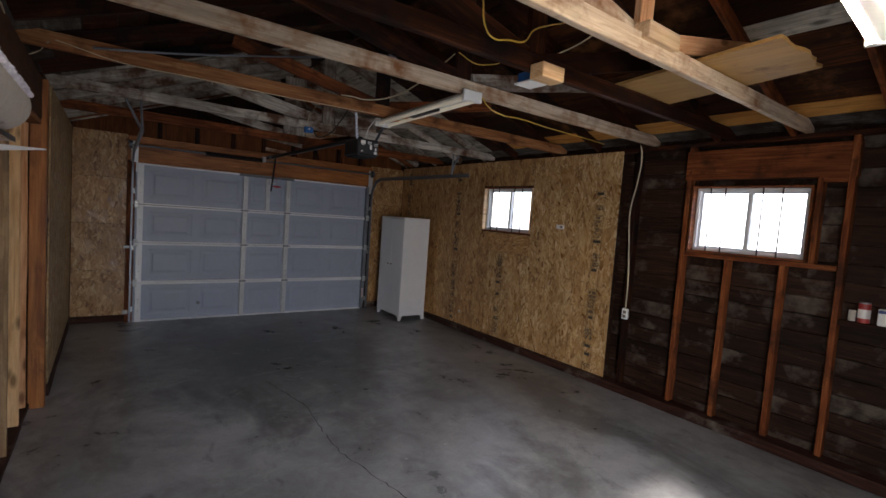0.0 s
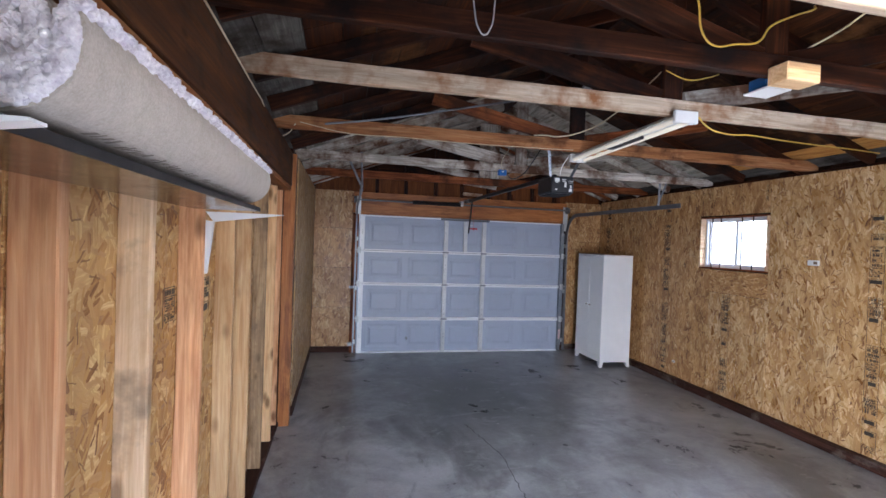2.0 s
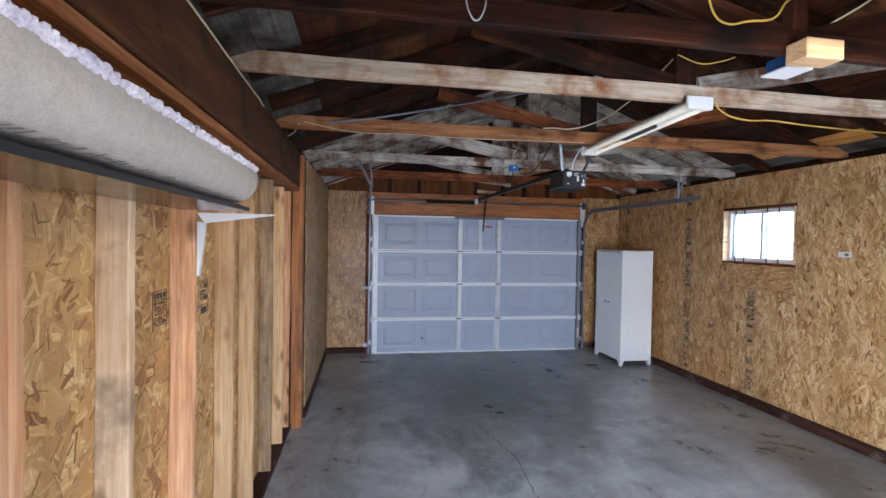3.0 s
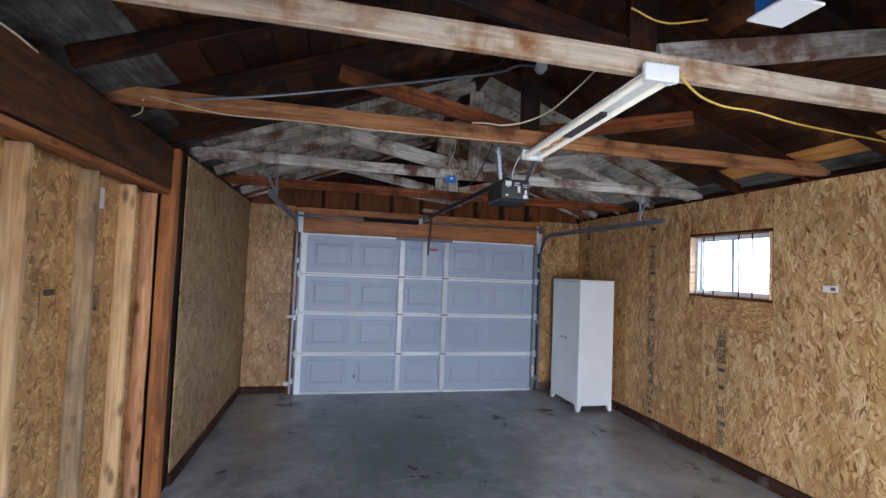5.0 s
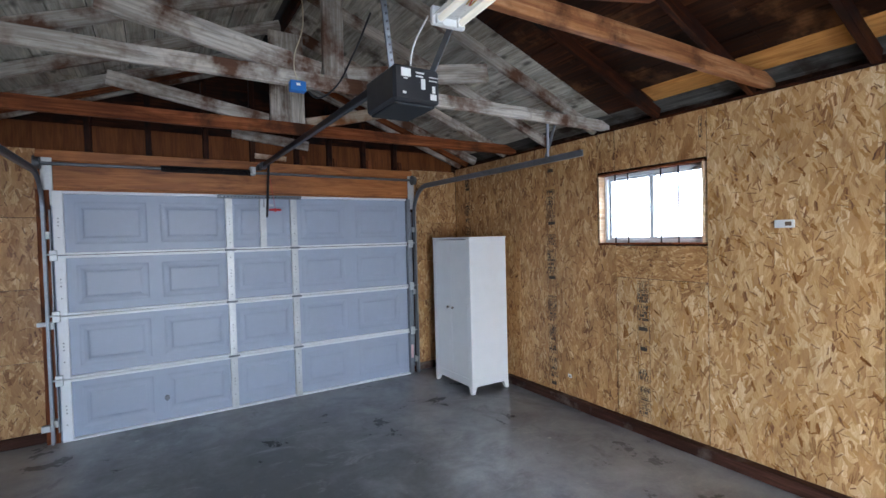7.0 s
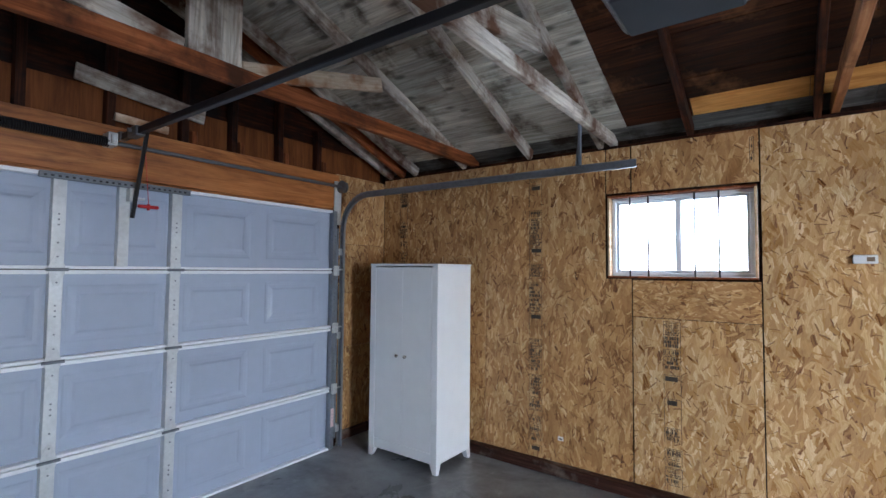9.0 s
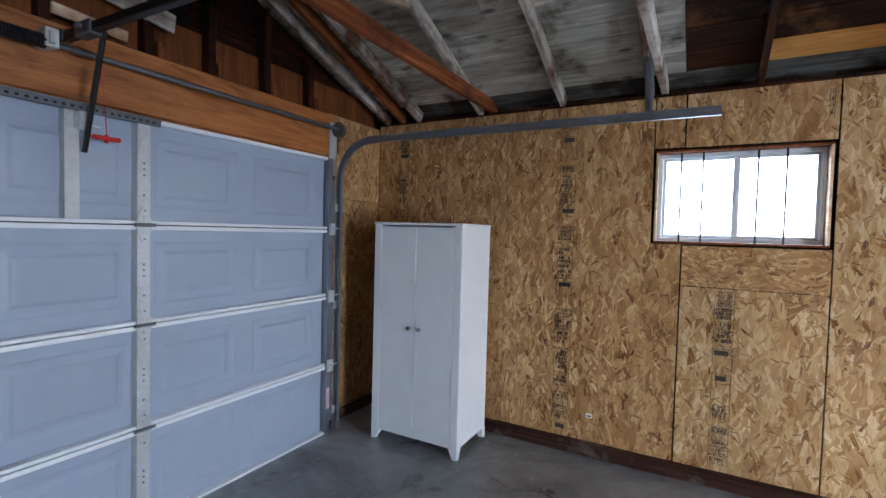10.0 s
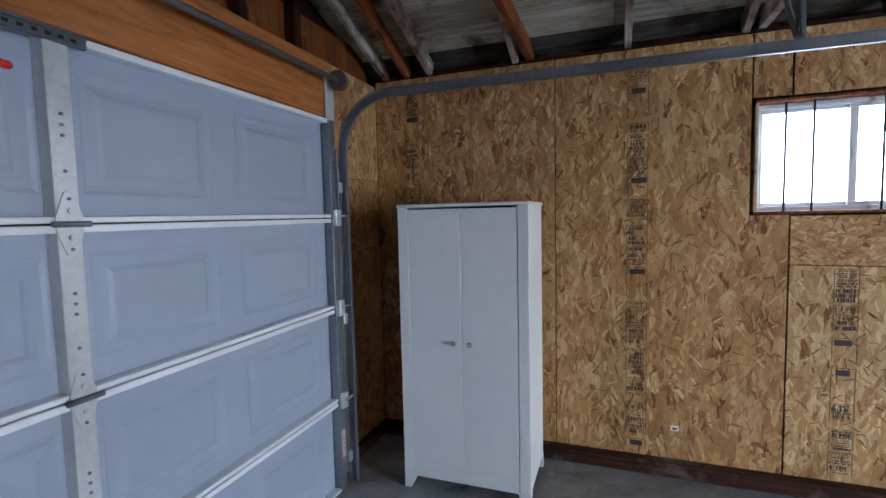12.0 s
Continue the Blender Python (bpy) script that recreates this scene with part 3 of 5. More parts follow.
# dark timber on the upper gable puts the shade under the peak into its colour
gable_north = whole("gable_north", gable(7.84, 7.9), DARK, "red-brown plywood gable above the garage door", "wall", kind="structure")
part("gable_sheet", block(0.05, 4.8, 7.80, 7.838, 2.468, 2.72, 0), GABLE, gable_north)
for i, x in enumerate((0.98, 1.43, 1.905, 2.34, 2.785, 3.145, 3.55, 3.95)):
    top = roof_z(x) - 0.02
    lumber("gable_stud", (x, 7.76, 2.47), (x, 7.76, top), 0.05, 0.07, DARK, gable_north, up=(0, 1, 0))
    if i > 3:
        lumber("cripple", (x + 0.075, 7.775, 2.47), (x + 0.075, 7.775, min(top, 2.62) - 0.05), 0.04, 0.06, RED, gable_north, up=(0, 1, 0))
lumber("brace", (2.14, 7.70, 2.75), (2.9, 7.70, 2.67), 0.02, 0.10, CHALK, gable_north, label="pale grey-green painted plank")
lumber("brace", (2.35, 7.70, 2.535), (2.66, 7.70, 2.515), 0.02, 0.05, BARE, gable_north)

# back wall, with the open doorway by which the walk came in
bm = bmesh.new()
for x0, x1 in ((-0.2, 0.3), (1.7, 4.967)):
    cuboid(bm, x0, x1, -0.72, -0.62, -0.1, 2.56)
cuboid(bm, 0.3, 1.7, -0.72, -0.62, 2.12, 2.56)
wall_south = whole("wall_south", bm, SIDING, "dark timber back wall with an open doorway", "wall", kind="structure")
gable_south = whole("gable_south", gable(-0.72, -0.62), GABLE, "plywood gable at the back", "wall", kind="structure")

# roof sheathing: boards along the length, joined in one ceiling
SLOPE = math.atan(PITCH)
bm = bmesh.new()
rng = random.Random(4)
for side in (1, -1):
    run = 0.0
    k = 0
    while run < 2.62:
        wide = 0.235 if k == 0 else rng.uniform(0.17, 0.2)
        x_low = RIDGE_X + side * 2.56 - side * run * math.cos(SLOPE)
        cuts = [-0.75, rng.uniform(0.2, 1.0), rng.uniform(1.8, 2.9), 4.15 if k in (1, 5) else rng.uniform(3.6, 4.4), 5.275, rng.uniform(6.1, 6.6), 7.95]
        if k == 6 and side > 0:
            cuts[1:3] = [0.9, 1.78]
        if k == 1 and side > 0:
            cuts[2:4] = [1.7, 3.6, 4.22, 4.84]
        for a, b in zip(cuts, cuts[1:]):
            if k == 0:
                mt = 3
            elif a >= 5.2:
                mt = 0
            elif side < 0 and k < 3 and rng.random() < 0.3:
                mt = 3
            elif side > 0 and (k == 1 and a < 4.8):
                mt = 2 if rng.random() < 0.85 else 1
            elif side > 0 and a < 1.2 and k < 8:
                mt = 0 if k == 6 and a > 0 else 1
            else:
                mt = 1
            if side > 0 and k == 1 and 4.8 <= a < 5.2:
                mt = 1
            u0, u1 = run + 0.002, run + wide - 0.005
            drop = rng.uniform(-0.002, 0.003)
            verts = []
            for u, lift in ((u0, 0), (u1, 0), (u1, 0.02), (u0, 0.02)):
                x = RIDGE_X + side * (2.56 - u * math.cos(SLOPE))
                z = roof_z(RIDGE_X + side * 2.56) + u * math.sin(SLOPE) + 0.098 + lift + drop
                verts.append((x, z))
            v0 = [bm.verts.new((x, a + 0.0015, z)) for x, z in verts]
            v1 = [bm.verts.new((x, b - 0.0015, z)) for x, z in verts]
            fs = [bm.faces.new(v0), bm.faces.new(v1[::-1])] + [bm.faces.new((v0[i], v1[i], v1[(i + 1) % 4], v0[(i + 1) % 4])) for i in range(4)]
            for f in fs:
                f.material_index = mt
        run += wide
        k += 1
bmesh.ops.recalc_face_normals(bm, faces=bm.faces)
ceiling = whole("ceiling", bm, [SHEATH_WHITE, SHEATH_DARK, SHEATH_PLY, SHEATH_DIM_GREY], "roof boards, brown and orange, chalky white near the door", "ceiling", kind="structure")
roofing = plain("roofing_felt", (0.05, 0.05, 0.052), 0.9)
bm = bmesh.new()
for s in (1, -1):
    q = []
    for y in (-1.5, 8.2):
        q.append([bm.verts.new((RIDGE_X + s * d, y, RIDGE_Z - PITCH * d + 0.145 + 0.02 * e)) for d, e in ((0, 0), (2.85, 0), (2.85, 1), (0, 1))])
    bm.faces.new(q[0])
    bm.faces.new(q[1][::-1])
    for i in range(4):
        bm.faces.new((q[0][i], q[1][i], q[1][(i + 1) % 4], q[0][(i + 1) % 4]))
bmesh.ops.recalc_face_normals(bm, faces=bm.faces)
roof_outer = whole("roof_outer", bm, roofing, "dark felted garage roof", "roof", kind="structure")

# ---- roof timbers ----


def rafter(y, side, material, parent, wide=0.04):
    dz = 0.046
    lumber("rafter", (RIDGE_X + side * 2.42, y, roof_z(RIDGE_X + side * 2.42) + dz), (RIDGE_X + side * 0.012, y, roof_z(RIDGE_X) + dz), wide, 0.092, material, parent)


def truss(y, tie_mat, web_l, web_r, king_mat, raf, label, king=(2.36, 2.49), foot=2.66, head=(1.16, 2.93), deep=0.1, web_deep=0.1, right_head=None):
    t = holder("roof_truss", (RIDGE_X, y, 2.55), label, "roof truss", "roof trusses")
    lumber("tie_beam", (-0.08, y, 2.55 + deep / 2), (4.92, y, 2.55 + deep / 2), 0.042, deep, tie_mat, t)
    kx = sum(king) / 2
    lumber("king_post", (kx, y + 0.042, 2.575), (kx, y + 0.042, 3.41), 0.04, king[1] - king[0], king_mat, t, up=(1, 0, 0))
    lumber("web", (king[0] - 0.02, y + 0.043, foot), (head[0], y + 0.043, head[1] - 0.03), 0.04, web_deep, web_l, t)
    rx, rz = right_head or (2 * RIDGE_X - head[0], head[1])
    lumber("web", (king[1] + 0.02, y + 0.043, foot), (rx, y + 0.043, rz - 0.03), 0.04, web_deep, web_r, t)
    for s in (-1, 1):
        rafter(y + 0.084, s, raf, t)
    return t


truss(1.66, BARE, BARE, STUD, STUD, RED, "pale new timber truss with an orange web", king=(2.53, 2.64), right_head=(3.75, 2.93))
truss(2.23, DARK, DARK, DARK, DARK, DARK, "dark brown old timber truss", foot=2.63, head=(1.3, 2.95), web_deep=0.13)
truss(2.92, BARE, DARK, CHALK, DARK, DARK, "old truss with a pale stained tie beam", right_head=(4.0, 3.0), web_deep=0.12)
truss(4.10, FIRE, RED, RED, DARK, DARK, "red-brown timber truss with a knotty tie", head=(1.16, 2.93))
truss(5.40, CHALK, CHALK, CHALK, CHALK, CHALK, "whitewashed and flaking timber truss", head=(1.25, 2.9), deep=0.09, web_deep=0.13)
truss(6.66, RED, CHALK, BARE, CHALK, CHALK, "red tie beam truss with a broad whitewashed post", king=(2.31, 2.59), head=(1.2, 2.88), right_head=(3.66, 2.96))
for y, mt in ((-0.1, RED), (0.5, RED), (1.14, RED), (3.56, DARK), (4.87, DARK), (6.08, CHALK), (7.33, CHALK), (7.5, RED), (7.66, CHALK)):
    for s in (-1, 1):
        r = holder("rafter_run", (RIDGE_X + s * 2.42, y, roof_z(RIDGE_X + s * 2.42)), "sloping roof rafter of sawn timber", "rafter", "plain rafters")
        rafter(y, s, mt, r)
tie_s = holder("roof_truss", (RIDGE_X, 0.45, 2.55), "red timber truss near the back", "roof truss", "roof trusses")
lumber("tie_beam", (0.09, 0.45, 2.6), (4.77, 0.45, 2.6), 0.042, 0.1, RED, tie_s)
whole("ridge_board", block(RIDGE_X - 0.011, RIDGE_X + 0.011, -0.6, 7.8, 3.42, 3.53, 0), DARK, "dark ridge board under the roof peak", "ridge board", kind="structure")

# ---- windows ----


def window(name, y0, y1, z0, z1, wooden):
    w = holder(name, (4.9, (y0 + y1) / 2, z0), "sliding window with white vinyl frame, two panes and thin dark bars", "window", kind="structure")
    for a, b, c, d in ((y0, y1, z1 - 0.014, z1), (y0, y1, z0, z0 + 0.014), (y0, y0 + 0.014, z0 + 0.014, z1 - 0.014), (y1 - 0.014, y1, z0 + 0.014, z1 - 0.014)):
        part("reveal", block(4.812, 4.925, a, b, c, d, 0.002), (STUD_PALE if c > z0 and d < z1 else RED) if wooden else RED, w)
    i0, i1, j0, j1 = y0 + 0.015, y1 - 0.015, z0 + 0.015, z1 - 0.015
    mid = (i0 + i1) / 2
    fr = part("window_frame", bmesh.new(), TRIM_WHITE, w, "white vinyl window frame")
    b = bmesh.new()
    f = 0.026
    for a, bb, c, d in ((i0, i1, j1 - f, j1), (i0, i1, j0, j0 + f), (i0, i0 + f, j0 + f, j1 - f), (i1 - f, i1, j0 + f, j1 - f)):
        cuboid(b, 4.885, 4.94, a, bb, c, d, 0.004)
    b.to_mesh(fr.data)
    b.free()
    for k, (a, bb, x) in enumerate(((i0 + f, mid + 0.02, 4.895), (mid - 0.02, i1 - f, 4.918))):
        b = bmesh.new()
        s = 0.02
        lo, hi = j0 + f, j1 - f
        for p, q, c, d in ((a, bb, hi - s, hi), (a, bb, lo, lo + s), (a, a + (0.038 if k else s), lo + s, hi - s), (bb - (s if k else 0.038), bb, lo + s, hi - s)):
            cuboid(b, x, x + 0.02, p, q, c, d, 0.003)
        sash = part("sash", b, TRIM_WHITE, w)
        pane = part("pane", block(x + 0.008, x + 0.012, a + s - 0.002, bb - s + 0.002, lo + s - 0.002, hi - s + 0.002, 0), GLASS, sash)
        pane.visible_shadow = False
    part("latch", block(4.885, 4.895, mid - 0.008, mid + 0.008, (j0 + j1) / 2 - 0.03, (j0 + j1) / 2 + 0.03, 0.003), TRIM_WHITE, w)
    for k in (0.15, 0.29, 0.62, 0.78):
        y = i1 - k * (i1 - i0)
        part("bar", rod(bmesh.new(), (4.855, y, z0 + 0.01), (4.855, y, z1 - 0.01), 0.0065, 8), BLACK_STEEL, w, "thin black security bar")
    return w


window("window_1", *WINDOWS[0], True)
window("window_2", *WINDOWS[1], False)

# ---- garage door ----
DX0, DX1, DY = 0.735, 4.03, 7.672
JOINTS = (0.0, 0.532, 1.07, 1.58, 2.125)
STILES = ((0.735, 0.805), (2.045, 2.108), (2.668, 2.733), (4.036, 4.08))
BAYS = ((0.87, 1.395), (1.5, 2.03)), ((2.135, 2.66),), ((2.78, 3.27), (3.40, 3.93))


def section_skin(z0, z1):
    """One pressed steel leaf with raised fields, seen from inside."""
    b = bmesh.new()
    cells = [c for bay in BAYS for c in bay]
    h = z1 - z0
    pz0, pz1 = z0 + 0.085, z1 - 0.085
    xs = [DX0] + [x for c in cells for x in c] + [DX1]

    def quad(x0, x1, c, d, y=DY):
        b.faces.new([b.verts.new(p) for p in ((x0, y, c), (x1, y, c), (x1, y, d), (x0, y, d))])
    for x0, x1 in zip(xs, xs[1:]):
        quad(x0, x1, z0, pz0)
        quad(x0, x1, pz1, z1)
    for x0, x1 in zip(xs[::2], xs[1::2]):
        quad(x0, x1, pz0, pz1)
    for x0, x1 in cells:
        rings = []
        for inset, dy in ((0, 0), (0.012, 0.004), (0.03, 0.006), (0.052, 0.003), (0.066, -0.003), (0.074, -0.004)):
            rings.append([b.verts.new(p) for p in ((x0 + inset, DY + dy, pz0 + inset), (x1 - inset, DY + dy, pz0 + inset), (x1 - inset, DY + dy, pz1 - inset), (x0 + inset, DY + dy, pz1 - inset))])
        for r0, r1 in zip(rings, rings[1:]):
            for i in range(4):
                b.faces.new((r0[i], r0[(i + 1) % 4], r1[(i + 1) % 4], r1[i]))
        b.faces.new(rings[-1])
    bmesh.ops.remove_doubles(b, verts=b.verts, dist=0.0005)
    bmesh.ops.recalc_face_normals(b, faces=b.faces)
    cuboid(b, DX0 - 0.03, DX1 + 0.035, DY + 0.014, DY + 0.04, z0, z1)
    return b


def hinge_plate(b, xm, z, s):
    """One leaf of a strap hinge: broad at the pin, narrowing to a rounded tip."""
    outline = [(-0.036, 0.006), (0.036, 0.006), (0.036, 0.02), (0.016, 0.078)]
    outline += [(0.016 * math.cos(a), 0.078 + 0.016 * math.sin(a)) for a in (0.8, 1.57, 2.34)] + [(-0.016, 0.078), (-0.036, 0.02)]
    back, front = [[b.verts.new((xm + x, y, z + s * h)) for x, h in outline] for y in (7.6195, 7.6135)]
    made = [b.faces.new(back), b.faces.new(front[::-1])]
    for i in range(len(outline)):
        k = (i + 1) % len(outline)
        made.append(b.faces.new((back[i], front[i], front[k], back[k])))
    bmesh.ops.recalc_face_normals(b, faces=made)


door = holder("garage_door", ((DX0 + DX1) / 2, DY, 0), "closed blue-grey steel sectional garage door with raised panels", "garage door")
for i, (z0, z1) in enumerate(zip(JOINTS, JOINTS[1:])):
    leaf = part("door_section", section_skin(z0 + 0.004, z1 - 0.004), DOOR, door)
    for c, d in ((z0 + 0.003, z0 + 0.021), (z1 - 0.026, z1 - 0.003)):
        part("edge_rail", block(DX0, DX1, 7.624, DY + 0.002, c, d, 0.003), RAIL_WHITE, leaf, "white folded steel edge")
    for k, (x0, x1) in enumerate(STILES):
        st = part("stile", block(x0, x1, 7.62, DY + 0.001, z0 + 0.008, z1 - 0.008, 0.002), RAIL_WHITE if k == 0 else TRACK if k == 3 else GALV, leaf, "galvanised strip with punched holes")
        for z in (z0 + 0.15, z0 + 0.25, z0 + 0.28, z0 + 0.31):
            part("bolt", rod(bmesh.new(), ((x0 + x1) / 2, 7.615, z), ((x0 + x1) / 2, 7.624, z), 0.005, 8), STEEL_DARK, st)
    if i < 3:
        part("joint_seal", block(DX0, DX1, DY + 0.002, DY + 0.03, z1 - 0.0045, z1 + 0.0045, 0), BLACK_PLASTIC, door)
        for k, (x0, x1) in enumerate(STILES[1:3]):
            xm = (x0 + x1) / 2
            b = bmesh.new()
            for s in (1, -1):
                hinge_plate(b, xm, z1, s)
            hinge = part("hinge", b, GALV, leaf)
            part("hinge_pin", rod(bmesh.new(), (xm - 0.05, 7.606, z1), (xm + 0.05, 7.606, z1), 0.009, 10), STEEL_DARK, hinge, "dark steel hinge pin")
            for s in (1, -1):
                part("bolt", rod(bmesh.new(), (xm, 7.606, z1 + s * 0.038), (xm, 7.616, z1 + s * 0.038), 0.008, 6), GALV, hinge)
                part("bolt", rod(bmesh.new(), (xm, 7.608, z1 + s * 0.072), (xm, 7.616, z1 + s * 0.072), 0.005, 6), STEEL_DARK, hinge)
        for x, s in ((DX1, 1), (DX0, -1)):
            x += 0.045 if s > 0 else 0.0
            b = block(x - 0.03, x + 0.022, 7.60, 7.627, z1 - 0.045, z1 + 0.045, 0.004)
            rod(b, (x - 0.02 * s, 7.59, z1 + 0.01), (x + 0.07 * s, 7.59, z1 + 0.01), 0.007, 8)
            part("roller_bracket", b, GALV, leaf)
part("operator_stile", block(2.365, 2.425, 7.625, DY + 0.001, 1.59, 2.11, 0.002), GALV, door)
b = block(1.98, 2.78, 7.61, 7.627, 2.085, 2.118, 0.002)
cuboid(b, 1.98, 2.78, 7.60, 7.609, 2.112, 2.122, 0.001)
brace_bar = part("angle_brace", b, STEEL_DARK, door, "perforated steel angle")
for i in range(24):
    x = 2.0 + i * 0.032
    part("slot", block(x, x + 0.014, 7.607, 7.612, 2.096, 2.106, 0.001), BLACK_STEEL, brace_bar)
part("bottom_seal", block(DX0, DX1, 7.64, 7.69, 0.001, 0.016, 0.004), BLACK_PLASTIC, door)
b = rod(bmesh.new(), (1.497, 7.63, 0.228), (1.497, 7.656, 0.228), 0.022, 14)
cuboid(b, 1.49, 1.504, 7.61, 7.632, 0.205, 0.255, 0.003)
part("lock", b, STEEL_DARK, door, "small steel turn lock")
part("label", block(4.042, 4.074, 7.6165, 7.6195, 0.2, 0.36, 0), plain("warning_label", (0.75, 0.55, 0.55), 0.5), door, "small pale warning label")

# tracks, torsion bar, opener


def channel(points, wide=0.05, deep=0.022, inward=1):
    """A folded steel door track swept through points in one upright plane."""
    b = bmesh.new()
    rings = []
    pts = [Vector(p) for p in points]
    for i, p in enumerate(pts):
        d = (pts[min(i + 1, len(pts) - 1)] - pts[max(i - 1, 0)]).normalized()
        side = Vector((1, 0, 0)) * inward
        side = (side - d * side.dot(d)).normalized()
        n = d.cross(side).normalized()
        prof = ((0, -0.5), (deep, -0.5), (deep, -0.38), (0.003, -0.44), (0.003, 0.44), (deep, 0.38), (deep, 0.5), (0, 0.5))
        rings.append([b.verts.new(p + side * (a - deep) + n * (c * wide)) for a, c in prof])
    for r0, r1 in zip(rings, rings[1:]):
        for j in range(len(r0)):
            b.faces.new((r0[j], r1[j], r1[(j + 1) % len(r0)], r0[(j + 1) % len(r0)]))
    b.faces.new(rings[0])
    b.faces.new(rings[-1][::-1])
    bmesh.ops.recalc_face_normals(b, faces=b.faces)
    return b


def track(x, x_far, inward, label):
    t = holder("door_track", (x, 7.56, 0), label, "door track", "door tracks")
    pts = [(x, 7.59, 0.02), (x, 7.59, 1.0), (x, 7.59, 1.93)]
    r = 0.3
    for k in range(1, 10):
        a = k / 9 * math.pi / 2
        pts.append((x + (x_far - x) * 0.06 * k / 9, 7.59 - r * (1 - math.cos(a)), 1.95 + r * math.sin(a)))
    pts.append((x_far, 5.08, 2.26))
    part("rail", channel(pts, inward=inward), TRACK, t)
    for z in (0.18, 1.0, 1.75):
        part("bracket", block(x - 0.02, x + 0.02, 7.60, 7.70, z - 0.03, z + 0.03, 0.003), GALV, t)
    b = bmesh.new()
    xb = x + (x_far - x) * 0.86
    rod(b, (xb, 5.42, 2.285), (xb - 0.02 * inward, 5.43, 2.66), 0.012, 6)
    rod(b, (xb, 5.44, 2.285), (xb - 0.17 * (1 if x < 2 else -1), 5.47, 2.64), 0.012, 6)
    part("hanger", b, TRACK, t, "galvanised angle hanger")
    part("jamb_angle", block(x - 0.026 * (1 if x > 2 else -1) - 0.004, x - 0.026 * (1 if x > 2 else -1) + 0.004, 7.603, 7.665, 0.1, 1.96, 0.001), TRACK, t, "slotted steel angle on the jamb")
    part("flag_bracket", block(x - 0.03, x + 0.05, 7.66, 7.672, 2.0, 2.4, 0.002), GALV, t)
    return t


track(4.108, 4.215, -1, "steel track curving up and back along the strand board wall")
track(0.69, 0.665, 1, "steel track curving up and back beside the door")

bar = holder("torsion_bar", (2.4, 7.6, 2.32), "steel torsion tube with a black spring over the door", "torsion spring")
part("tube", rod(bmesh.new(), (0.64, 7.6, 2.342), (4.15, 7.6, 2.342), 0.0135, 14), STEEL_DARK, bar)
b = bmesh.new()
turns, seg = 70, 10
ring_prev = None
for i in range(turns * seg + 1):
    a = i / seg * 2 * math.pi
    x = 1.52 + (2.29 - 1.52) * i / (turns * seg)
    c, s = math.cos(a), math.sin(a)
    ring = [b.verts.new((x + dx, 7.6 + (0.027 + dr) * c, 2.342 + (0.027 + dr) * s)) for dx, dr in ((-0.005, 0), (0, 0.005), (0.005, 0), (0, -0.005))]
    if ring_prev:
        for j in range(4):
            b.faces.new((ring_prev[j], ring[j], ring[(j + 1) % 4], ring_prev[(j + 1) % 4]))
    ring_prev = ring
part("spring", b, BLACK_STEEL, bar, "tightly wound black spring")
b = block(2.28, 2.33, 7.57, 7.67, 2.32, 2.40, 0.004)
rod(b, (2.30, 7.56, 2.33), (2.30, 7.56, 2.38), 0.012, 8)
part("centre_bracket", b, GALV, bar)
for x in (0.655, 4.125):
    b = rod(bmesh.new(), (x - 0.018, 7.6, 2.342), (x + 0.018, 7.6, 2.342), 0.05, 20)
    rod(b, (x - 0.024, 7.6, 2.342), (x - 0.018, 7.6, 2.342), 0.058, 20)
    part("cable_drum", b, STEEL_DARK, bar)

opener = holder("garage_door_opener", (2.44, 4.55, 2.221), "black garage door opener with white printing, on a rail", "door opener")
b = block(2.325, 2.55, 4.40, 4.70, 2.232, 2.385, 0.012)
part("housing", b, BLACK_PLASTIC, opener)
part("lens", block(2.34, 2.535, 4.42, 4.68, 2.221, 2.232, 0.004), SMOKY, opener)
for x0, x1, z0, z1 in ((2.36, 2.405, 2.335, 2.37), (2.37, 2.39, 2.325, 2.33), (2.365, 2.382, 2.262, 2.272), (2.43, 2.465, 2.34, 2.346), (2.43, 2.47, 2.355, 2.361), (2.455, 2.475, 2.29, 2.335),
                       (2.50, 2.53, 2.25, 2.275), (2.495, 2.535, 2.33, 2.334), (2.495, 2.54, 2.345, 2.349), (2.51, 2.525, 2.28, 2.31)):
    part("printing", block(x0, x1, 4.3975, 4.4005, z0, z1, 0), WHITE_ENAMEL, opener)
lumber("rail", (2.43, 4.55, 2.405), (2.375, 7.62, 2.395), 0.034, 0.04, BLACK_STEEL, opener, wear=0.0)
b = block(2.35, 2.405, 7.38, 7.50, 2.365, 2.425, 0.006)
part("header_bracket", block(2.35, 2.40, 7.61, 7.672, 2.375, 2.425, 0.005), STEEL_DARK, opener)
rod(b, (2.33, 7.44, 2.4), (2.425, 7.44, 2.4), 0.012, 10)
part("front_pulley", b, STEEL_DARK, opener)
b = bmesh.new()
rod(b, (2.42, 7.40, 2.40), (2.425, 7.585, 1.9), 0.012, 6)
part("door_arm", b, BLACK_STEEL, opener)
b = block(2.40, 2.43, 7.57, 7.626, 2.0, 2.08, 0.003)
rod(b, (2.40, 7.585, 2.02), (2.49, 7.585, 2.02), 0.008, 8)
part("arm_bracket", b, GALV, opener)
b = block(2.44, 2.56, 7.543, 7.562, 1.962, 1.982, 0.006)
cuboid(b, 2.493, 2.507, 7.545, 7.56, 1.95, 1.99, 0.003)
part("release_handle", b, REDP, opener, "red release handle on a thin cord")
part("release_cord", rod(bmesh.new(), (2.50, 7.55, 1.985), (2.42, 7.44, 2.39), 0.0018, 6), REDP, opener)
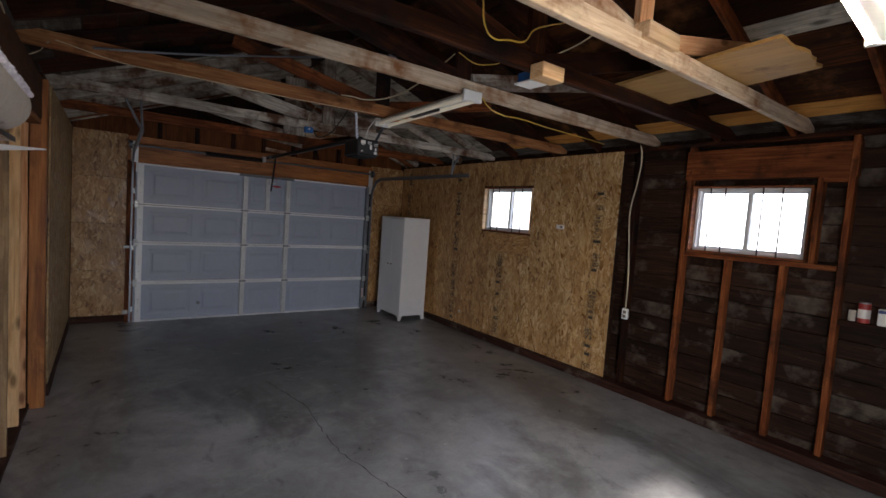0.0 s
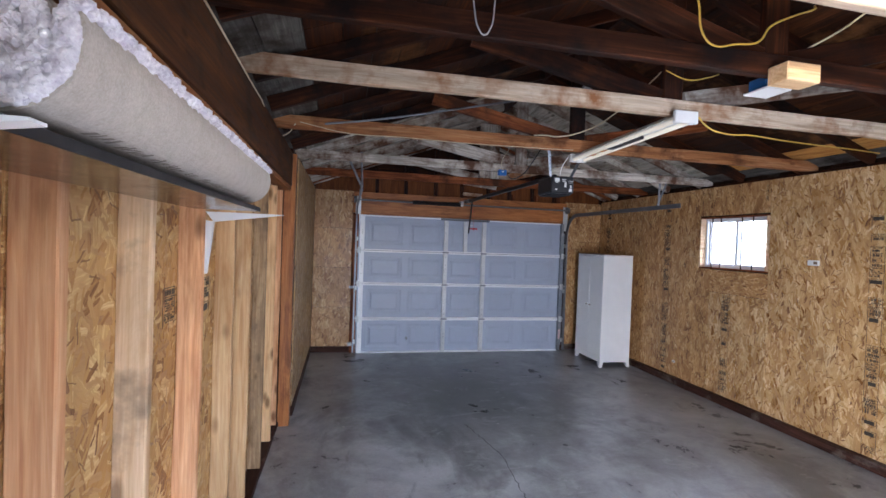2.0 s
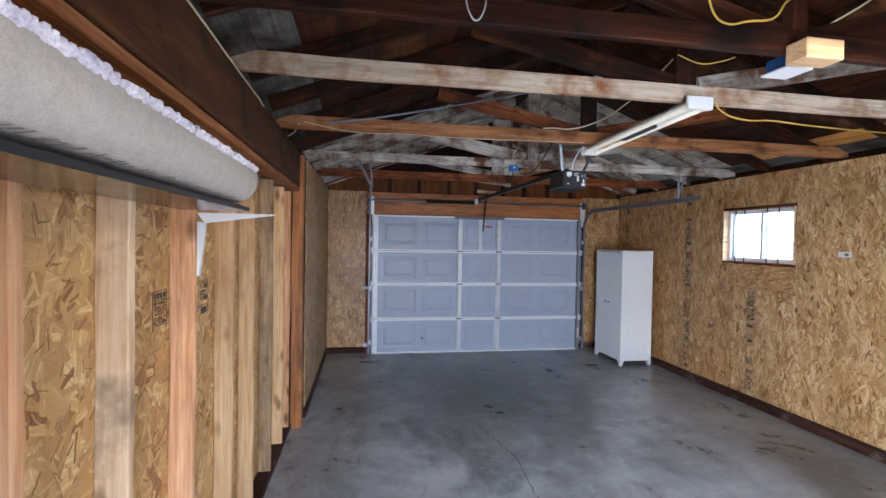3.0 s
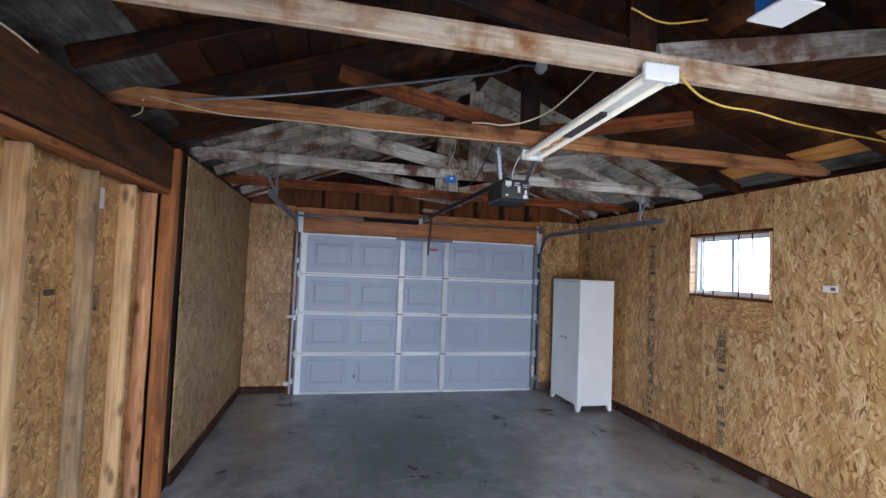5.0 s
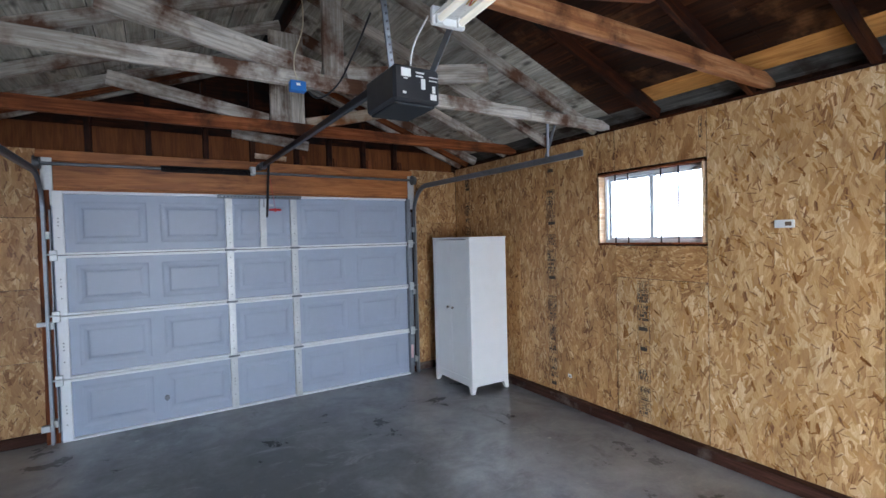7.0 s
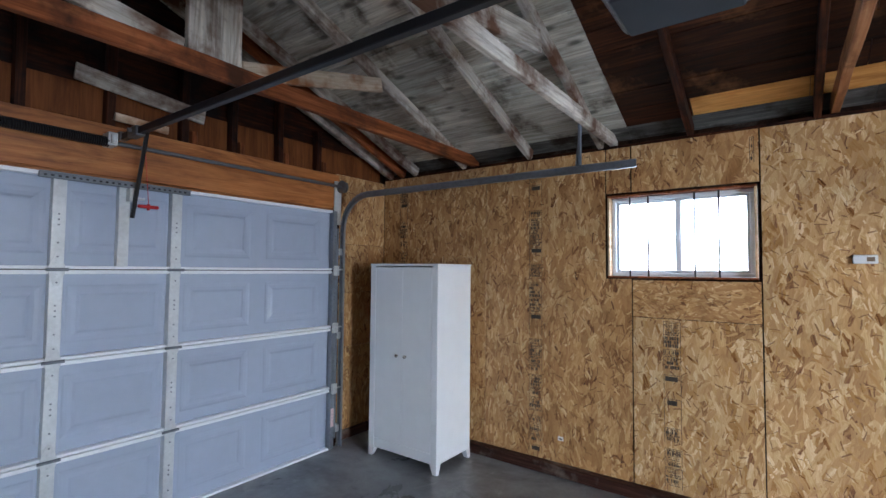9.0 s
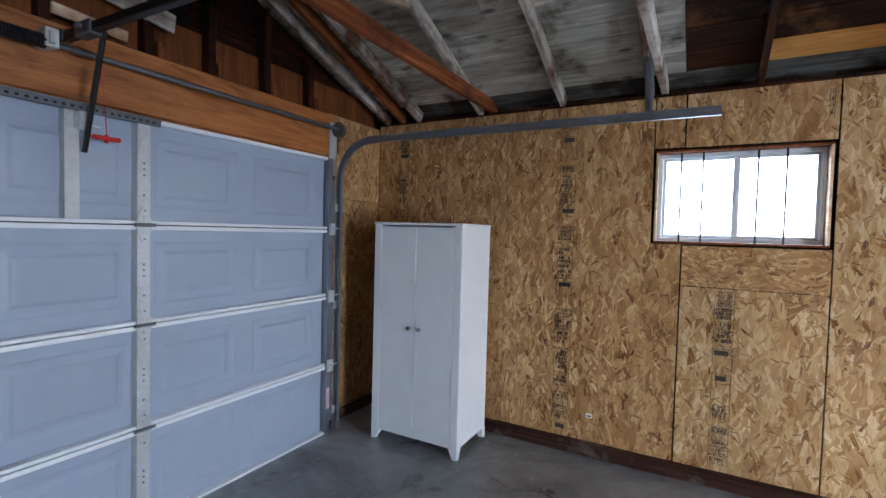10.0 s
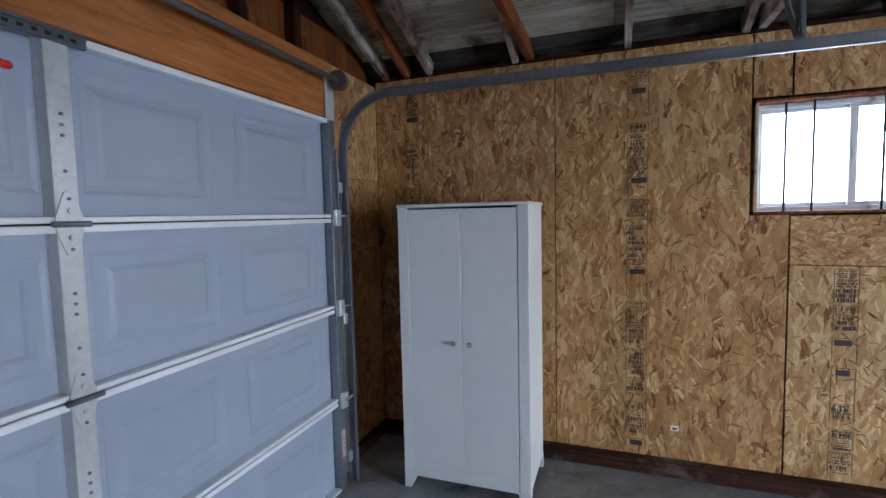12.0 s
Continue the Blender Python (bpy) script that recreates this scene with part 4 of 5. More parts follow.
for a, b2 in (((2.345, 4.46, 2.38), (2.29, 4.43, 2.75)), ((2.54, 4.46, 2.38), (2.55, 4.2, 2.62))):
    b = bmesh.new()
    d = Vector(b2) - Vector(a)
    rod(b, a, b2, 0.016, 4)
    st = part("hanger", b, STEEL_DARK, opener, "perforated galvanised strap")
    for i in range(1, 12):
        p = Vector(a) + d * i / 12
        part("slot", rod(bmesh.new(), p + Vector((0, -0.014, 0)), p + Vector((0, 0.014, 0)), 0.005, 6), BLACK_STEEL, st)

# ---- white cabinet ----
cab = holder("cabinet", (4.43, 6.93, 0), "tall white painted two-door cabinet on short feet", "cabinet")
cx0, cx1, cy0, cy1, ctop = 4.195, 4.675, 6.562, 7.30, 1.645
b = bmesh.new()
cuboid(b, cx0 + 0.02, cx1, cy0 + 0.004, cy0 + 0.022, 0.075, ctop - 0.018, 0.002)
cuboid(b, cx0 + 0.02, cx1, cy1 - 0.022, cy1 - 0.004, 0.075, ctop - 0.018, 0.002)
cuboid(b, cx1 - 0.012, cx1 - 0.001, cy0 + 0.022, cy1 - 0.022, 0.13, ctop - 0.018)
cuboid(b, cx0 + 0.02, cx1 - 0.012, cy0 + 0.022, cy1 - 0.022, 0.13, 0.15)
part("body", b, WHITE_PAINT, cab)
part("top", block(cx0 - 0.004, cx1 + 0.002, cy0 - 0.004, cy1 + 0.004, ctop - 0.018, ctop, 0.003), WHITE_PAINT, cab)
for y0, y1 in ((cy0, cy0 + 0.06), (cy1 - 0.06, cy1)):
    part("front_stile", block(cx0, cx0 + 0.02, y0, y1, 0.076, ctop - 0.019, 0.003), WHITE_PAINT, cab)
b = bmesh.new()
cuboid(b, cx0 + 0.003, cx0 + 0.02, cy0 + 0.061, cy1 - 0.061, 0.075, 0.155, 0.003)
part("plinth_rail", b, WHITE_PAINT, cab)
ym = (cy0 + cy1) / 2
for y0, y1, s in ((cy0 + 0.063, ym - 0.0015, -1), (ym + 0.0015, cy1 - 0.063, 1)):
    dr = part("door", block(cx0 + 0.002, cx0 + 0.019, y0, y1, 0.158, ctop - 0.03, 0.002), WHITE_PAINT, cab)
    yk = ym + s * 0.045
    b = rod(bmesh.new(), (cx0 - 0.01, yk, 0.88), (cx0 + 0.004, yk, 0.88), 0.006, 10)
    bmesh.ops.create_uvsphere(b, u_segments=14, v_segments=8, radius=0.0145, matrix=Matrix.Translation((cx0 - 0.018, yk, 0.88)))
    smooth(part("knob", b, plain("brushed_knob", (0.42, 0.4, 0.36), 0.25, 0.9), dr, "small round metal knob"))


def cab_foot(x0, x1, y0, y1, sx, sy):
    """A foot that tapers away below the frame."""
    f = bmesh.new()
    lo = [(x0 if sx < 0 else x0 + (x1 - x0) * 0.45, y0 if sy < 0 else y0 + (y1 - y0) * 0.45), (x1 if sx > 0 else x1 - (x1 - x0) * 0.45, y1 if sy > 0 else y1 - (y1 - y0) * 0.45)]
    a = [f.verts.new((x, y, 0.002)) for x, y in ((lo[0][0], lo[0][1]), (lo[1][0], lo[0][1]), (lo[1][0], lo[1][1]), (lo[0][0], lo[1][1]))]
    c = [f.verts.new((x, y, 0.0755)) for x, y in ((x0, y0), (x1, y0), (x1, y1), (x0, y1))]
    f.faces.new(a[::-1])
    f.faces.new(c)
    for i in range(4):
        f.faces.new((a[i], a[(i + 1) % 4], c[(i + 1) % 4], c[i]))
    return f


for xa, xb, sx in ((cx0 + 0.001, cx0 + 0.06, -1), (cx1 - 0.06, cx1, 1)):
    for ya, yb, sy in ((cy0 + 0.001, cy0 + 0.07, -1), (cy1 - 0.07, cy1 - 0.001, 1)):
        part("foot", cab_foot(xa, xb, ya, yb, sx, sy), WHITE_PAINT, cab)

# ---- shop lights ----


def shop_light(name, at, turn, length, tube_mat, label, opened=True):
    """A two-tube strip light; local x is its length."""
    base = holder(name, at, label, "strip light", "strip lights")
    m = pose(*at, 0, 0, turn)

    def put(pname, b, mt, lab=""):
        bmesh.ops.transform(b, matrix=m, verts=b.verts)
        return part(pname, b, mt, base, lab)
    h = length / 2
    b = bmesh.new()
    cuboid(b, -h, h, -0.032, 0.032, 0.03, 0.07, 0.003)
    put("channel", b, WHITE_ENAMEL)
    b = bmesh.new()
    for s in (-1, 1):
        v = [b.verts.new(p) for p in ((-h, s * 0.032, 0.055), (h, s * 0.032, 0.055), (h, s * 0.072, 0.032), (-h, s * 0.072, 0.032), (-h, s * 0.032, 0.058), (h, s * 0.032, 0.058), (h, s * 0.074, 0.034), (-h, s * 0.074, 0.034))]
        for q in ((0, 1, 2, 3), (7, 6, 5, 4), (3, 2, 6, 7), (0, 3, 7, 4), (1, 0, 4, 5), (2, 1, 5, 6)):
            b.faces.new([v[i] for i in q])
    bmesh.ops.recalc_face_normals(b, faces=b.faces)
    put("reflector", b, WHITE_ENAMEL)
    for e in (-1, 1):
        put("end_cap", block(e * h - 0.012, e * h + 0.012, -0.075, 0.075, 0.0, 0.072, 0.004), WHITE_ENAMEL)
    for s in (-1, 1):
        b = rod(bmesh.new(), (-h + 0.02, s * 0.048, 0.018), (h - 0.02, s * 0.048, 0.018), 0.0135, 14)
        smooth(put("tube", b, tube_mat))
        for e in (-1, 1):
            put("socket", block(e * (h - 0.02) - 0.008, e * (h - 0.02) + 0.008, s * 0.048 - 0.016, s * 0.048 + 0.016, 0.0, 0.035, 0.003), WHITE_ENAMEL)
    if not opened:
        put("cover", block(-h, h, -0.028, 0.028, 0.012, 0.03, 0.003), WHITE_ENAMEL)
        return base
    put("ballast", block(-0.25, 0.15, -0.026, 0.026, 0.008, 0.032, 0.004), BLACK_PLASTIC, "exposed dark ballast")
    for y, mt in ((-0.015, YELLOW), (0.0, REDP), (0.012, YELLOW)):
        b = bmesh.new()
        pts = [Vector((0.15 + 0.05 * i, y + 0.008 * math.sin(i * 2.1 + y * 90), 0.022 + 0.005 * math.cos(i * 1.7))) for i in range(9)]
        for p, q in zip(pts, pts[1:]):
            rod(b, p, q, 0.0025, 6)
        put("wire", b, mt)
    return base


shop_light("strip_light", (2.45, 3.52, 2.488), 87.2, 1.4, CREAM_TUBE, "white strip light, dim cream tubes, open middle and loose wires")
shop_light("strip_light", (2.36, 0.80, 2.52), 4.0, 1.22, LIT_TUBE, "white strip light with lit tubes", False)

# ---- shelf, brackets and carpet roll ----
shelf = holder("wall_shelf", (0.07, 1.455, 1.836), "narrow dark shelf board carried on white brackets", "shelf")
part("board", block(-0.045, 0.182, 0.6, 2.31, 1.836, 1.85, 0.002), SHELF, shelf)
part("front_edge", block(0.1825, 0.185, 0.6, 2.31, 1.8355, 1.8505, 0.001), BLACK_PLASTIC, shelf, "black edge band")
whole("timber_offcut", block(-0.04, 0.165, 0.62, 0.985, 1.851, 1.868, 0.003), STUD_PALE, "short pale timber offcut lying on the shelf", "timber offcut")
for y in (0.90, 2.56 - 0.07):
    br = holder("shelf_bracket", (X_S, y, 1.58), "white pressed steel shelf bracket", "shelf bracket", "shelf brackets")
    b = bmesh.new()
    v = [b.verts.new((x, y + d, z)) for d in (-0.012, 0.012) for x, z in ((X_S, 1.835), (0.245, 1.835), (0.245, 1.832), (X_S + 0.03, 1.795))]
    for q in ((0, 1, 2, 3), (7, 6, 5, 4), (0, 4, 5, 1), (1, 5, 6, 2), (2, 6, 7, 3), (3, 7, 4, 0)):
        b.faces.new([v[i] for i in q])
    part("arm", b, TRIM_WHITE, br)
    b = bmesh.new()
    v = [b.verts.new((x, y + d, z)) for d in (-0.012, 0.012) for x, z in ((X_S + 0.001, 1.8), (X_S + 0.03, 1.796), (X_S + 0.008, 1.585), (X_S + 0.001, 1.585))]
    for q in ((0, 1, 2, 3), (7, 6, 5, 4), (0, 4, 5, 1), (1, 5, 6, 2), (2, 6, 7, 3), (3, 7, 4, 0)):
        b.faces.new([v[i] for i in q])
    part("upright", b, TRIM_WHITE, br)


def carpet_roll(cx, cz, y0, y1):
    roll = holder("carpet_roll", (cx, (y0 + y1) / 2, cz - 0.085), "rolled carpet remnant, pale lilac pile inside and beige backing outside", "carpet roll")
    rng = random.Random(9)
    turns, per = 2.45, 44
    n = int(turns * per)
    pile, back = bmesh.new(), bmesh.new()
    thick = 0.0235
    rows = 26

    def spiral(i):
        a = i / per * 2 * math.pi
        return a, 0.003 + 0.0235 * i / per

    def ring(b, y, r_in, r_out, jitter):
        vs = []
        for i in range(n + 1):
            a, r = spiral(i)
            a += 0.55 - turns * 2 * math.pi
            j = rng.uniform(-jitter, jitter)
            yy = y + rng.uniform(-jitter, jitter) * 1.6
            for rr in (r + r_in + j * 0.5, r + r_out - abs(j) * 0.3):
                vs.append(b.verts.new((cx + rr * math.cos(a), yy, cz + rr * math.sin(a))))
        return vs
    for b, ri, ro, jit in ((pile, -0.001, thick - 0.004, 0.0035), (back, thick - 0.004, thick, 0.0006)):
        rings = [ring(b, y0 + (y1 - y0) * k / rows, ri, ro, jit if k in (0, rows) else jit * 0.15) for k in range(rows + 1)]
        for k, (r0, r1) in enumerate(zip(rings, rings[1:])):
            for i in range(n):
                for o in (0, 1):
                    b.faces.new((r0[2 * i + o], r0[2 * i + 2 + o], r1[2 * i + 2 + o], r1[2 * i + o]))
            for e in (0, n):
                b.faces.new((r0[2 * e], r0[2 * e + 1], r1[2 * e + 1], r1[2 * e]))
        for r in (rings[0], rings[-1]):
            for i in range(n):
                b.faces.new((r[2 * i], r[2 * i + 1], r[2 * i + 3], r[2 * i + 2]))
        bmesh.ops.recalc_face_normals(b, faces=b.faces)
    part("tufted_face", pile, PILE, roll, "lumpy pale lilac carpet pile")
    part("backing", back, BACKING, roll, "smooth beige woven carpet backing")
    a, r = spiral(n)
    a += 0.55 - turns * 2 * math.pi
    seed = bmesh.new()
    bmesh.ops.create_icosphere(seed, subdivisions=1, radius=1.0)
    seed.verts.index_update()
    ball = [v.co.copy() for v in seed.verts]
    tris = [[v.index for v in f.verts] for f in seed.faces]
    seed.free()
    verts, faces = [], []

    def tuft(c, size):
        k = len(verts)
        verts.extend([(c[0] + q.x * size, c[1] + q.y * size, c[2] + q.z * size) for q in ball])
        faces.extend([[k + j for j in t] for t in tris])
    for i in range(1500):
        rr = r + rng.uniform(0.002, thick + 0.01)
        lean = a + rng.uniform(-0.02, 0.1)
        tuft((cx + rr * math.cos(lean), rng.uniform(y0 - 0.004, y1 + 0.004), cz + rr * math.sin(lean)), rng.uniform(0.0035, 0.0085))
    for i in range(3400):
        aa, rr = spiral(rng.uniform(0.03, 1) ** 0.6 * n)
        aa += 0.55 - turns * 2 * math.pi
        rr += rng.uniform(0.001, thick - 0.006)
        tuft((cx + rr * math.cos(aa), y0 + rng.uniform(-0.011, 0.003), cz + rr * math.sin(aa)), rng.uniform(0.0028, 0.0062))
    me = bpy.data.meshes.new("tufts")
    me.from_pydata(verts, [], faces)
    b = bmesh.new()
    b.from_mesh(me)
    marks = bmesh.new()
    y = y0 + 0.1
    while y < y1 - 0.15:
        long = rng.uniform(0.008, 0.022)
        if rng.random() < 0.82:
            lo, hi = -1.22 + rng.uniform(-0.03, 0.06), -1.04 + rng.uniform(-0.06, 0.03)
            ring2 = []
            for ang, slip in ((lo, 0.0), ((lo + hi) / 2, 0.008), (hi, 0.016)):
                p = Vector((cx + 0.0795 * math.cos(ang), 0, cz + 0.0795 * math.sin(ang)))
                ring2.append([marks.verts.new((p.x, yy + slip, p.z)) for yy in (y, y + long * 0.55)])
            for q0, q1 in zip(ring2, ring2[1:]):
                marks.faces.new((q0[0], q0[1], q1[1], q1[0]))
        y += long
    tagged(part("printed_marks", marks, plain("smudged_ink", (0.2, 0.17, 0.145), 0.9), roll, "smudged grey printing along the backing"), kind="stuff")
    tagged(part("frayed_edge", b, PILE, roll, "tufted loose carpet edge"), kind="stuff")
    return roll


carpet_roll(0.148, 1.9375, 1.0, 2.23)

# ---- odds and ends under the roof ----
whole("timber_block", block(2.32, 2.495, 2.10, 2.2, 2.495, 2.575, 0.004), STUD_YELLOW, "yellow-brown short timber block nailed under the dark truss", "timber block", "truss blocks")
whole("timber_block", block(2.49, 2.77, 1.60, 1.695, 2.62, 2.7, 0.004), STUD_PALE, "short timber block at the foot of the new truss", "timber block", "truss blocks")
bm = bmesh.new()
rng = random.Random(12)
low, high = [], []
edge = [(3.2, 2.33), (3.1, 1.78), (3.0, 1.235)]
edge += [(3.0 + 0.58 * i / 9, 1.235 + rng.uniform(-0.02, 0.02)) for i in range(1, 9)]
edge += [(3.58, 1.235), (3.715, 1.79), (3.85, 2.35)]
for z, row in ((2.656, low), (2.675, high)):
    for x, y in edge:
        row.append(bm.verts.new((x, y, z)))
bm.faces.new(low)
bm.faces.new(high[::-1])
for i in range(len(low)):
    bm.faces.new((low[i], high[i], high[(i + 1) % len(low)], low[(i + 1) % len(low)]))
bmesh.ops.recalc_face_normals(bm, faces=bm.faces)
hardboard = wood("stained_hardboard", (0.34, 0.19, 0.06), (0.40, 0.235, 0.08), (0.44, 0.27, 0.1), axis=1, knots=0, stain=(0.17, 0.075, 0.03), stain_amount=0.05, fade=0.05, soil=0.1)
whole("loose_board", bm, hardboard, "tan board with a broken end lying on the roof ties", "board")

blue = holder("electrical_box", (2.21, 5.36, 2.505), "small blue plastic electrical box on the whitewashed tie", "electrical box", "electrical boxes")
part("body", block(2.135, 2.225, 5.33, 5.378, 2.505, 2.565, 0.004), BLUE, blue)
part("printing", block(2.168, 2.19, 5.3275, 5.3305, 2.535, 2.55, 0), WHITE_ENAMEL, blue)
box2 = holder("electrical_box", (2.5, 2.36, 2.53), "blue electrical box with a white square cover", "electrical box", "electrical boxes")
part("body", block(2.44, 2.54, 2.32, 2.42, 2.54, 2.6, 0.004), BLUE, box2)
part("cover", block(2.42, 2.56, 2.29, 2.43, 2.53, 2.54, 0.003), WHITE_ENAMEL, box2, "white square cover plate")
jb = rod(bmesh.new(), (2.46, 4.055, 3.08), (2.46, 4.09, 3.08), 0.04, 14)
cuboid(jb, 2.44, 2.48, 4.06, 4.1, 3.05, 3.16, 0.004)
whole("conduit_box", jb, GALV, "round grey conduit box high on the post", "electrical box", "electrical boxes")
cable("conduit", [(0.33, 4.07, 2.6), (0.73, 4.07, 2.67), (1.32, 4.07, 2.802), (1.86, 4.07, 2.93), (2.2, 4.07, 3.02), (2.3, 4.07, 3.07), (2.44, 4.07, 3.08)], 0.008, STEEL_DARK, "grey steel conduit rising along the truss", "conduit")

# yellow and cream cables
cable("cable", [(1.86, 2.16, 2.95), (1.91, 2.15, 2.78), (1.935, 2.15, 2.66), (1.985, 2.15, 2.618), (2.1, 2.15, 2.635), (2.215, 2.15, 2.66), (2.28, 2.16, 2.735), (2.4, 2.17, 2.80), (2.54, 2.19, 2.86), (2.68, 2.3, 2.95)], 0.0045, YELLOW, "yellow cable looped over the dark truss")
cable("cable", [(2.45, 2.36, 2.6), (2.58, 2.3, 2.7), (2.76, 2.22, 2.82), (2.9, 2.15, 2.95)], 0.0045, CABLE, "cream cable rising behind the truss")
cable("cable", [(2.5, 2.815, 2.53), (2.56, 2.84, 2.5), (2.8, 2.95, 2.49), (3.1, 3.05, 2.525), (3.5, 3.18, 2.55), (3.9, 3.26, 2.565), (4.3, 3.33, 2.58), (4.72, 3.42, 2.595)], 0.0048, YELLOW, "yellow cable sagging from the strip light to the wall")
cable("cable", [(2.31, 2.87, 2.8), (2.45, 2.865, 2.76), (2.6, 2.87, 2.79), (2.7, 2.9, 2.83)], 0.0038, YELLOW, "short yellow cable on the post")
cable("cable", [(2.0, 4.07, 2.655), (2.1, 4.06, 2.66), (2.2, 4.05, 2.655), (2.4, 3.95, 2.7), (2.5, 3.7, 2.78), (2.6, 3.45, 2.93), (2.64, 3.2, 3.05)], 0.005, CABLE, "cream cable running across to the red truss")
cable("cable", [(0.15, 4.075, 2.60), (0.5, 4.072, 2.545), (0.9, 4.072, 2.548), (1.4, 4.072, 2.543), (1.9, 4.072, 2.55), (2.36, 4.073, 2.56)], 0.0028, CABLE, "cream cable stapled under the red tie beam")
cable("cable", [(0.028, -0.4, 2.50), (0.026, 1.0, 2.497), (0.03, 2.1, 2.5), (0.027, 3.2, 2.496), (0.03, 4.2, 2.52), (0.12, 4.06, 2.58)], 0.004, CABLE, "cream cable along the top of the old beam")
cable("cable", [(2.19, 5.36, 2.56), (2.15, 5.3, 2.62), (2.12, 5.0, 2.72), (2.05, 4.7, 2.8), (2.1, 4.2, 2.75)], 0.003, CABLE, "thin cream cable above the blue box")
cable("cable", [(2.24, 5.35, 2.515), (2.27, 5.3, 2.47), (2.32, 5.2, 2.48), (2.35, 4.9, 2.6), (2.36, 4.7, 2.72)], 0.005, BLACK_PLASTIC, "black cord looping from the blue box")
cable("cable", [(2.43, 4.45, 2.385), (2.42, 4.4, 2.46), (2.44, 4.3, 2.56)], 0.004, WHITE_ENAMEL, "white cord between the light and the opener")
cable("wire_hook", [(0.935, 2.15, 2.72), (0.945, 2.15, 2.62), (0.965, 2.15, 2.55), (0.985, 2.15, 2.532), (1.01, 2.15, 2.56), (1.022, 2.15, 2.64), (1.025, 2.15, 2.72)], 0.003, GALV, "bent wire hook hanging on the dark tie beam", "hook")

# switch box and its cable on the bare wall, cans on the blocking
swb = holder("switch_box", (4.81, 3.03, 0.77), "white plastic outlet box fixed to a stud", "outlet", "outlets")
part("body", block(4.79, 4.825, 3.0, 3.065, 0.775, 0.885, 0.005), TRIM_WHITE, swb)
part("socket", block(4.7875, 4.791, 3.015, 3.05, 0.835, 0.865, 0.002), INK_PALE, swb)
part("socket", block(4.7875, 4.791, 3.015, 3.05, 0.79, 0.82, 0.002), INK_PALE, swb)
cable("cable", [(4.81, 3.035, 0.88), (4.81, 3.04, 1.2), (4.812, 3.07, 1.55), (4.808, 3.09, 1.9), (4.81, 3.04, 2.2), (4.81, 3.02, 2.45), (4.78, 3.03, 2.58)], 0.007, CABLE, "cream cable hanging down the bare wall")
can = holder("can", (4.862, 1.19, 1.152), "small red and white tin can on the blocking", "can")
smooth(part("body", rod(bmesh.new(), (4.862, 1.19, 1.152), (4.862, 1.19, 1.29), 0.036, 20), plain("can_label", (0.42, 0.05, 0.04), 0.35), can))
smooth(part("band", rod(bmesh.new(), (4.862, 1.19, 1.185), (4.862, 1.19, 1.25), 0.0366, 20), WHITE_ENAMEL, can, "white band"))
smooth(part("lid", rod(bmesh.new(), (4.862, 1.19, 1.29), (4.862, 1.19, 1.298), 0.033, 20), GALV, can))
carton = holder("carton", (4.862, 1.06, 1.152), "small white carton with a dark band", "carton")
part("body", block(4.83, 4.9, 1.0, 1.11, 1.152, 1.27, 0.003), WHITE_ENAMEL, carton)
part("band", block(4.8285, 4.831, 1.003, 1.107, 1.24, 1.262, 0), plain("dark_blue_band", (0.03, 0.05, 0.18), 0.5), carton)
whole("jar", rod(bmesh.new(), (4.862, 1.255, 1.152), (4.862, 1.255, 1.23), 0.022, 16), plain("pale_jar", (0.5, 0.47, 0.4), 0.3), "small pale jar on the blocking", "jar")

# wall plates on the strand board
th = holder("thermostat", (4.81, 3.99, 1.65), "small white wall control on the strand board", "wall control")
part("body", block(4.802, 4.819, 3.936, 4.046, 1.652, 1.703, 0.004), TRIM_WHITE, th)
part("display", block(4.800, 4.803, 3.95, 3.985, 1.665, 1.69, 0.001), INK_PALE, th)
ot = holder("outlet", (4.81, 5.84, 0.27), "small white label plate low on the strand board", "outlet", "outlets")
part("plate", block(4.8135, 4.819, 5.785, 5.83, 0.262, 0.294, 0.001), TRIM_WHITE, ot)
part("printing", block(4.8115, 4.8138, 5.795, 5.82, 0.271, 0.281, 0), INK, ot)
se = holder("safety_sensor", (0.62, 7.6, 1.02), "small white sensor on the door jamb", "sensor", "sensors")
part("body", block(0.60, 0.665, 7.62, 7.652, 0.995, 1.03, 0.004), TRIM_WHITE, se)
se2 = holder("safety_sensor", (0.62, 7.6, 0.12), "small white sensor low on the door jamb", "sensor", "sensors")
part("body", block(0.60, 0.66, 7.61, 7.652, 0.12, 0.17, 0.004), TRIM_WHITE, se2)
whole("paper_tag", block(-0.1395, -0.1375, 4.22, 4.3, 1.98, 2.1, 0), TRIM_WHITE, "white paper tag stapled to the strand board", "paper")


